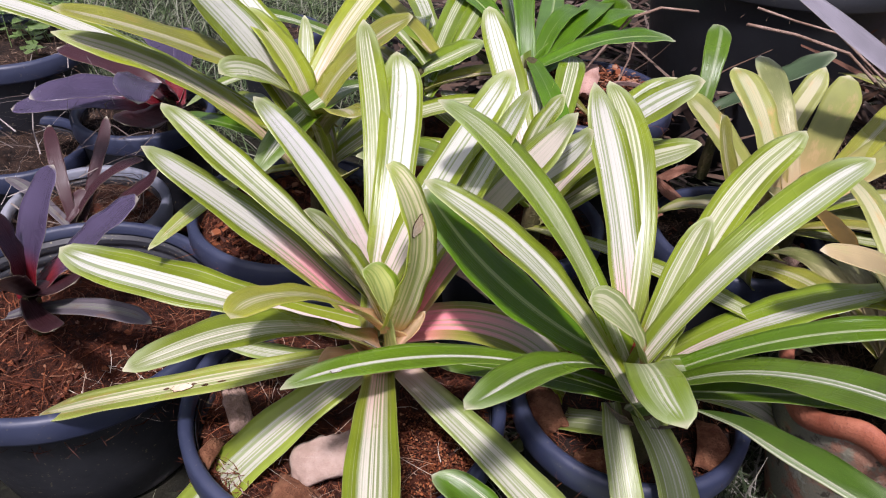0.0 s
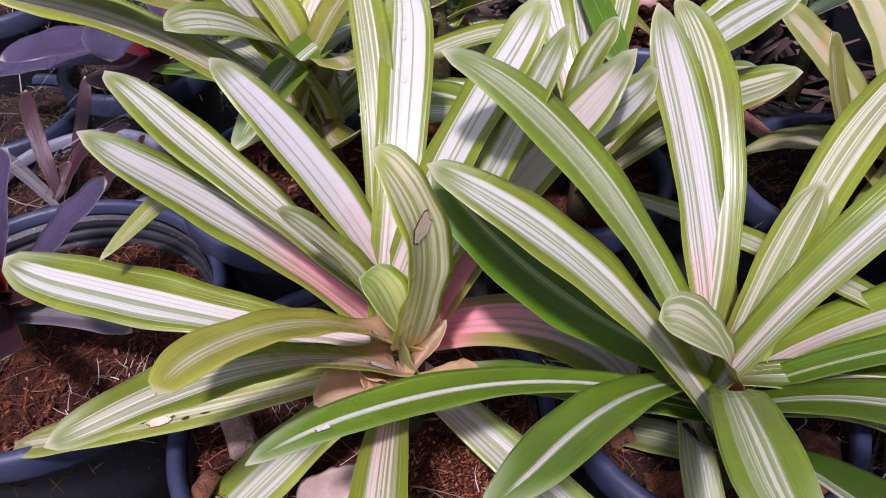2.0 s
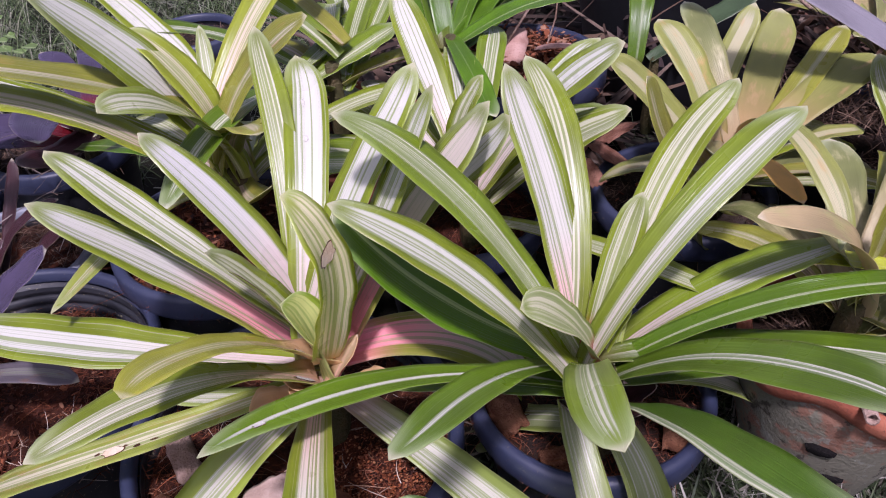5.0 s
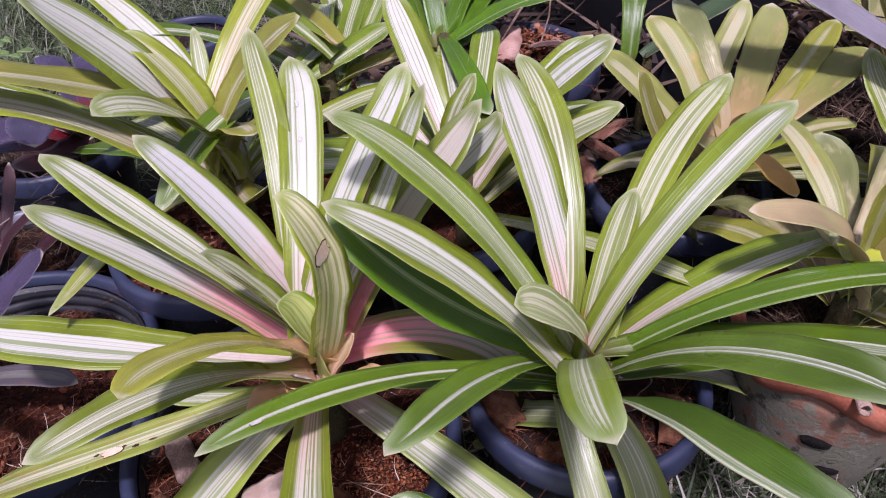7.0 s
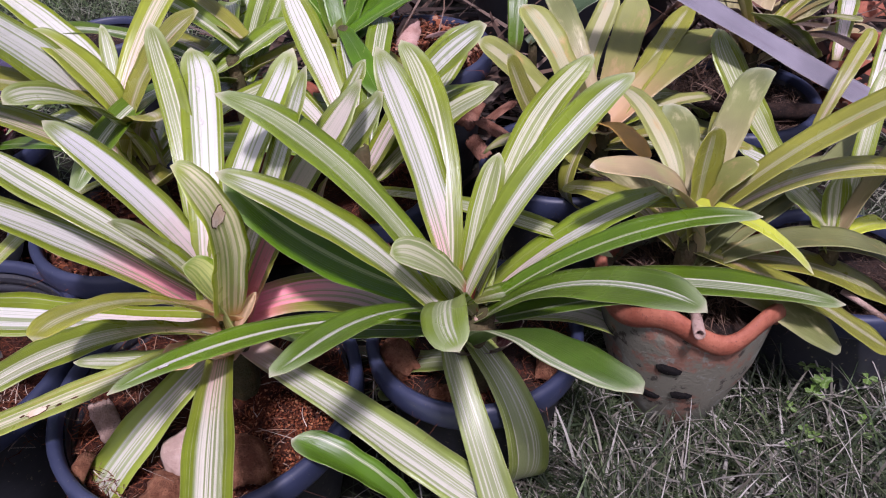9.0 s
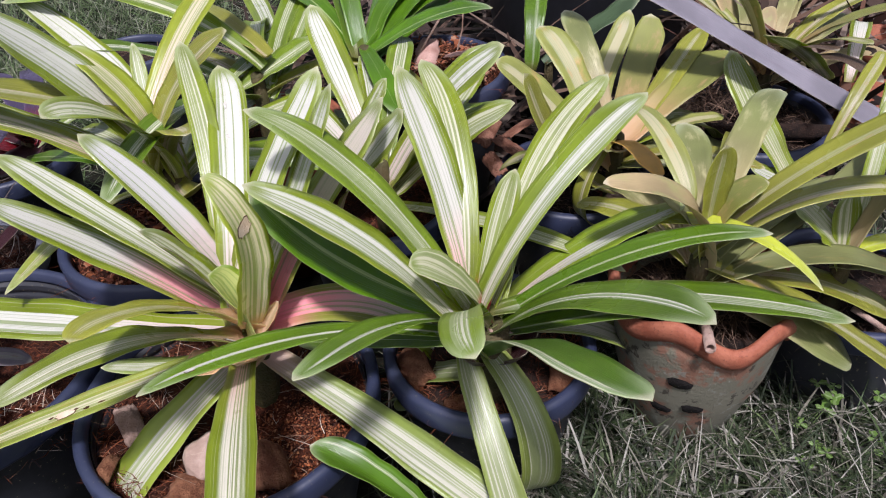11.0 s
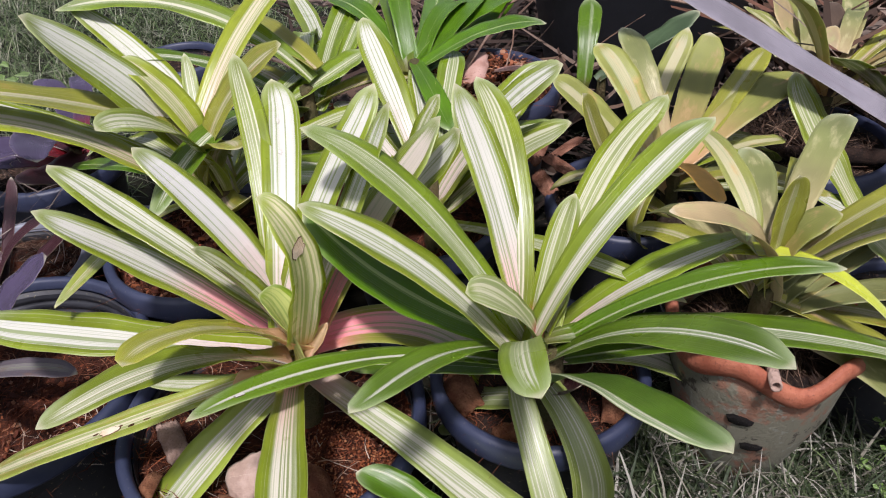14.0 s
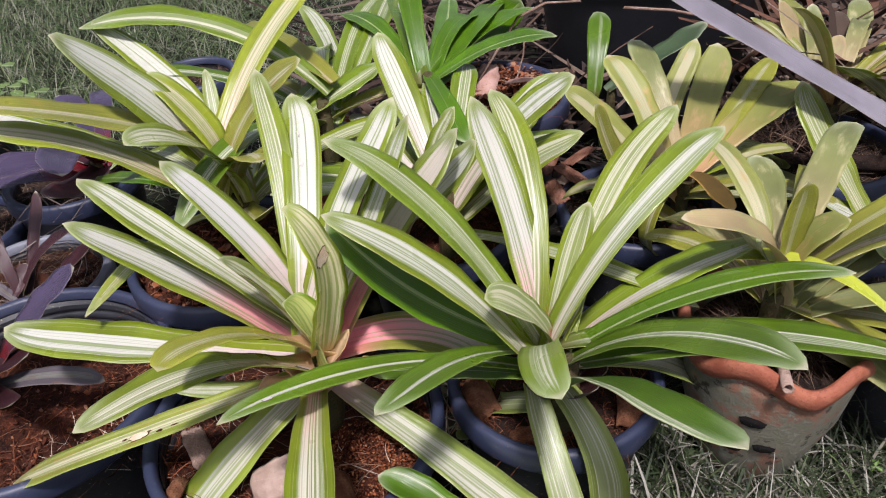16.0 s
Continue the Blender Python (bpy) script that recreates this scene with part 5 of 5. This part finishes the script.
strands("straw", 130, on_disc(-0.60, 1.05, 0.15, 0.20, 0.12), lambda g: g.uniform(0.05, 0.14), shred_material("grey_straw", [(0.20, 0.17, 0.15), (0.30, 0.27, 0.25), (0.10, 0.075, 0.065)]), "grey dry straws over the pots", "straw", 0.8, 0.0008, 35, 0.9)


def clay_pot(x, y, top, radius, label):
    pot = thing("clay_pot", x, y, 0, label, "pot")
    low = radius * 0.68
    part("body", lathe("body", [(0.004, 0), (low, 0), (radius * 0.93, top - 0.03), (radius * 0.88, top - 0.03), (low - 0.008, 0.012), (0.004, 0.012)], CLAY, 48, 0.004), pot)
    part("rim", lathe("rim", [(radius * 0.92, top - 0.032), (radius, top - 0.030), (radius * 1.01, top - 0.004), (radius * 0.985, top), (radius * 0.93, top - 0.001), (radius * 0.88, top - 0.03)], CLAY, 48, 0.004), pot)
    return pot


clay_pot(-0.010, 1.085, 0.262, 0.100, "reddish clay pot half hidden by leaves")
soil(-0.010, 1.085, 0.243, 0.09, SOIL, label="reddish coir mix in a clay pot")
clay_pot(1.03, 1.10, 0.26, 0.07, "small faded terracotta pot in the corner")
soil(1.03, 1.10, 0.235, 0.062, PEAT, label="dark soil in a small clay pot")

# ---- feet of the rosettes ----
for plant, r0, r1, drop, rise in ((plant_a, 0.018, 0.020, -0.10, -0.002), (plant_b, 0.026, 0.020, -0.085, 0.012), (plant_c, 0.030, 0.024, -0.11, 0.01), (plant_d, 0.026, 0.02, -0.10, 0.01),
                                  (plant_e, 0.028, 0.02, -0.10, 0.01), (plant_f, 0.024, 0.018, -0.10, 0.01), (plant_g, 0.024, 0.018, -0.10, 0.01), (plant_h, 0.024, 0.018, -0.10, 0.01),
                                  (plant_p, 0.022, 0.016, -0.05, 0.008), (plant_m, 0.014, 0.01, -0.04, 0.006), (plant_q, 0.022, 0.016, -0.07, 0.008), (plant_u, 0.024, 0.018, -0.10, 0.01),
                                  (plant_j, 0.022, 0.016, -0.10, 0.01), (plant_k, 0.024, 0.018, -0.12, 0.01), (plant_n, 0.018, 0.012, -0.10, 0.01)):
    k = 1.0 if plant in (plant_a, plant_b) else 0.5
    stem(plant, r0 * k, r1 * k, drop, rise, STEM)

# ---- brown bracts round the heart ----
for az, el, length, bend, dx, dy, dz, width in ((25, 58, 0.052, -10, 0.014, -0.034, 0.010, 0.020), (352, 22, 0.058, 20, 0.016, -0.040, 0.004, 0.024), (300, 40, 0.034, 20, 0.012, -0.046, 0.002, 0.036),
                                                (235, 45, 0.040, 10, 0.004, -0.044, 0.004, 0.036), (200, 50, 0.038, 0, 0.000, -0.036, 0.006, 0.034),
                                                (262, 62, 0.046, -30, 0.010, -0.048, 0.000, 0.044), (215, 35, 0.060, -15, -0.004, -0.040, -0.002, 0.040)):
    leaf(plant_a, BRACT, az, el, length, bend, 0, 0, dx, dy, dz, width, channel=0.7, tip=1.0, label="tan papery bract with brown marks")
for az, el, length, bend, width in ((300, 48, 0.06, 10, 0.030), (220, 50, 0.055, 10, 0.028), (350, 45, 0.05, 10, 0.028)):
    leaf(plant_b, MAROON, az, el, length, bend, 0, 0, 0.016 * math.cos(radians(az)), 0.016 * math.sin(radians(az)), -0.035, width, channel=0.5, tip=1.4, label="brown withered bract")

# ---- lower leaves that fill the back rows ----


def fill(plant, seed, materials, count, az0, az1, el0, el1, low, high, width, dz, tip=2.0):
    rng = random.Random(seed)
    for i in range(count):
        az = az0 + (az1 - az0) * (i + rng.uniform(0.2, 0.8)) / count
        leaf(plant, rng.choice(materials), az, rng.uniform(el0, el1), rng.uniform(low, high), rng.uniform(-75, -30), rng.uniform(-15, 15), rng.uniform(-25, 25),
             0.012 * math.cos(radians(az)), 0.012 * math.sin(radians(az)), dz, width * rng.uniform(0.8, 1.15), tip=tip, channel=rng.uniform(0.15, 0.45))


fill(plant_h, 41, [CREAMLEAF, OLIVE, SAGE, PALE, TANPINK], 6, -50, 200, 5, 35, 0.12, 0.18, 0.034, -0.03, 2.6)
fill(plant_e, 42, [SAGE, OLIVE, PALE, WORN], 7, 20, 125, 15, 45, 0.14, 0.22, 0.036, -0.01, 2.6)
fill(plant_c, 43, [OLIVE, STRIPED, STRIPED], 5, 30, 150, 5, 40, 0.22, 0.32, 0.042, -0.02)
fill(plant_d, 44, [STRIPED, WHITE, THREE], 6, 20, 200, 15, 50, 0.20, 0.30, 0.040, -0.02)
fill(plant_f, 45, [THREE, OLIVE, LINED], 7, 0, 250, 15, 60, 0.22, 0.34, 0.040, -0.02)
fill(plant_g, 46, [DARK, DARK, MIDGREEN], 4, 40, 130, 20, 60, 0.22, 0.36, 0.036, -0.02)
fill(plant_k, 47, [PALE, TANPINK, CREAMLEAF, OLIVE, BROWNLEAF], 13, 0, 340, 35, 78, 0.14, 0.24, 0.034, -0.02, 2.4)

# ---- scars and specks on single leaves ----
scar(leaf_a8, 0.70, 0.0, 0.036, 0.46, SCAR, "pale dry scar with brown rim", under=True, seed=1)
scar(leaf_a12, 0.13, 0.15, 0.03, 0.30, SCAR, "small brown scar", seed=2)
scar(leaf_a13, 0.10, 0.2, 0.05, 0.25, WAX, "pale torn patch", seed=3)
scar(leaf_a15, 0.50, 0.15, 0.028, 0.28, SCAR, "dry grey patch", seed=4)
scar(leaf_a15, 0.44, 0.3, 0.008, 0.09, SCAB, "brown crumbs of rot", seed=5)
scar(leaf_a15, 0.54, 0.05, 0.007, 0.07, SCAB, "brown crumbs of rot", seed=15)
scar(leaf_a15, 0.40, 0.25, 0.010, 0.05, SCAB, "brown crumbs of rot", seed=16)
scar(leaf_a15, 0.47, 0.05, 0.006, 0.06, SCAB, "brown crumbs of rot", seed=6)
scar(leaf_b16, 0.865, 0.2, 0.012, 0.16, WAX, "small white speck", seed=7)
scar(leaf_a10, 0.80, 0.88, 0.10, 0.13, SCAR, "dry brown edge", seed=8)
scar(leaf_a5, 0.66, 0.05, 0.010, 0.10, WAX, "white dried splash", seed=21, edge=WAX)
scar(leaf_a5, 0.79, 0.12, 0.016, 0.08, WAX, "white dried splash", seed=22, edge=WAX)
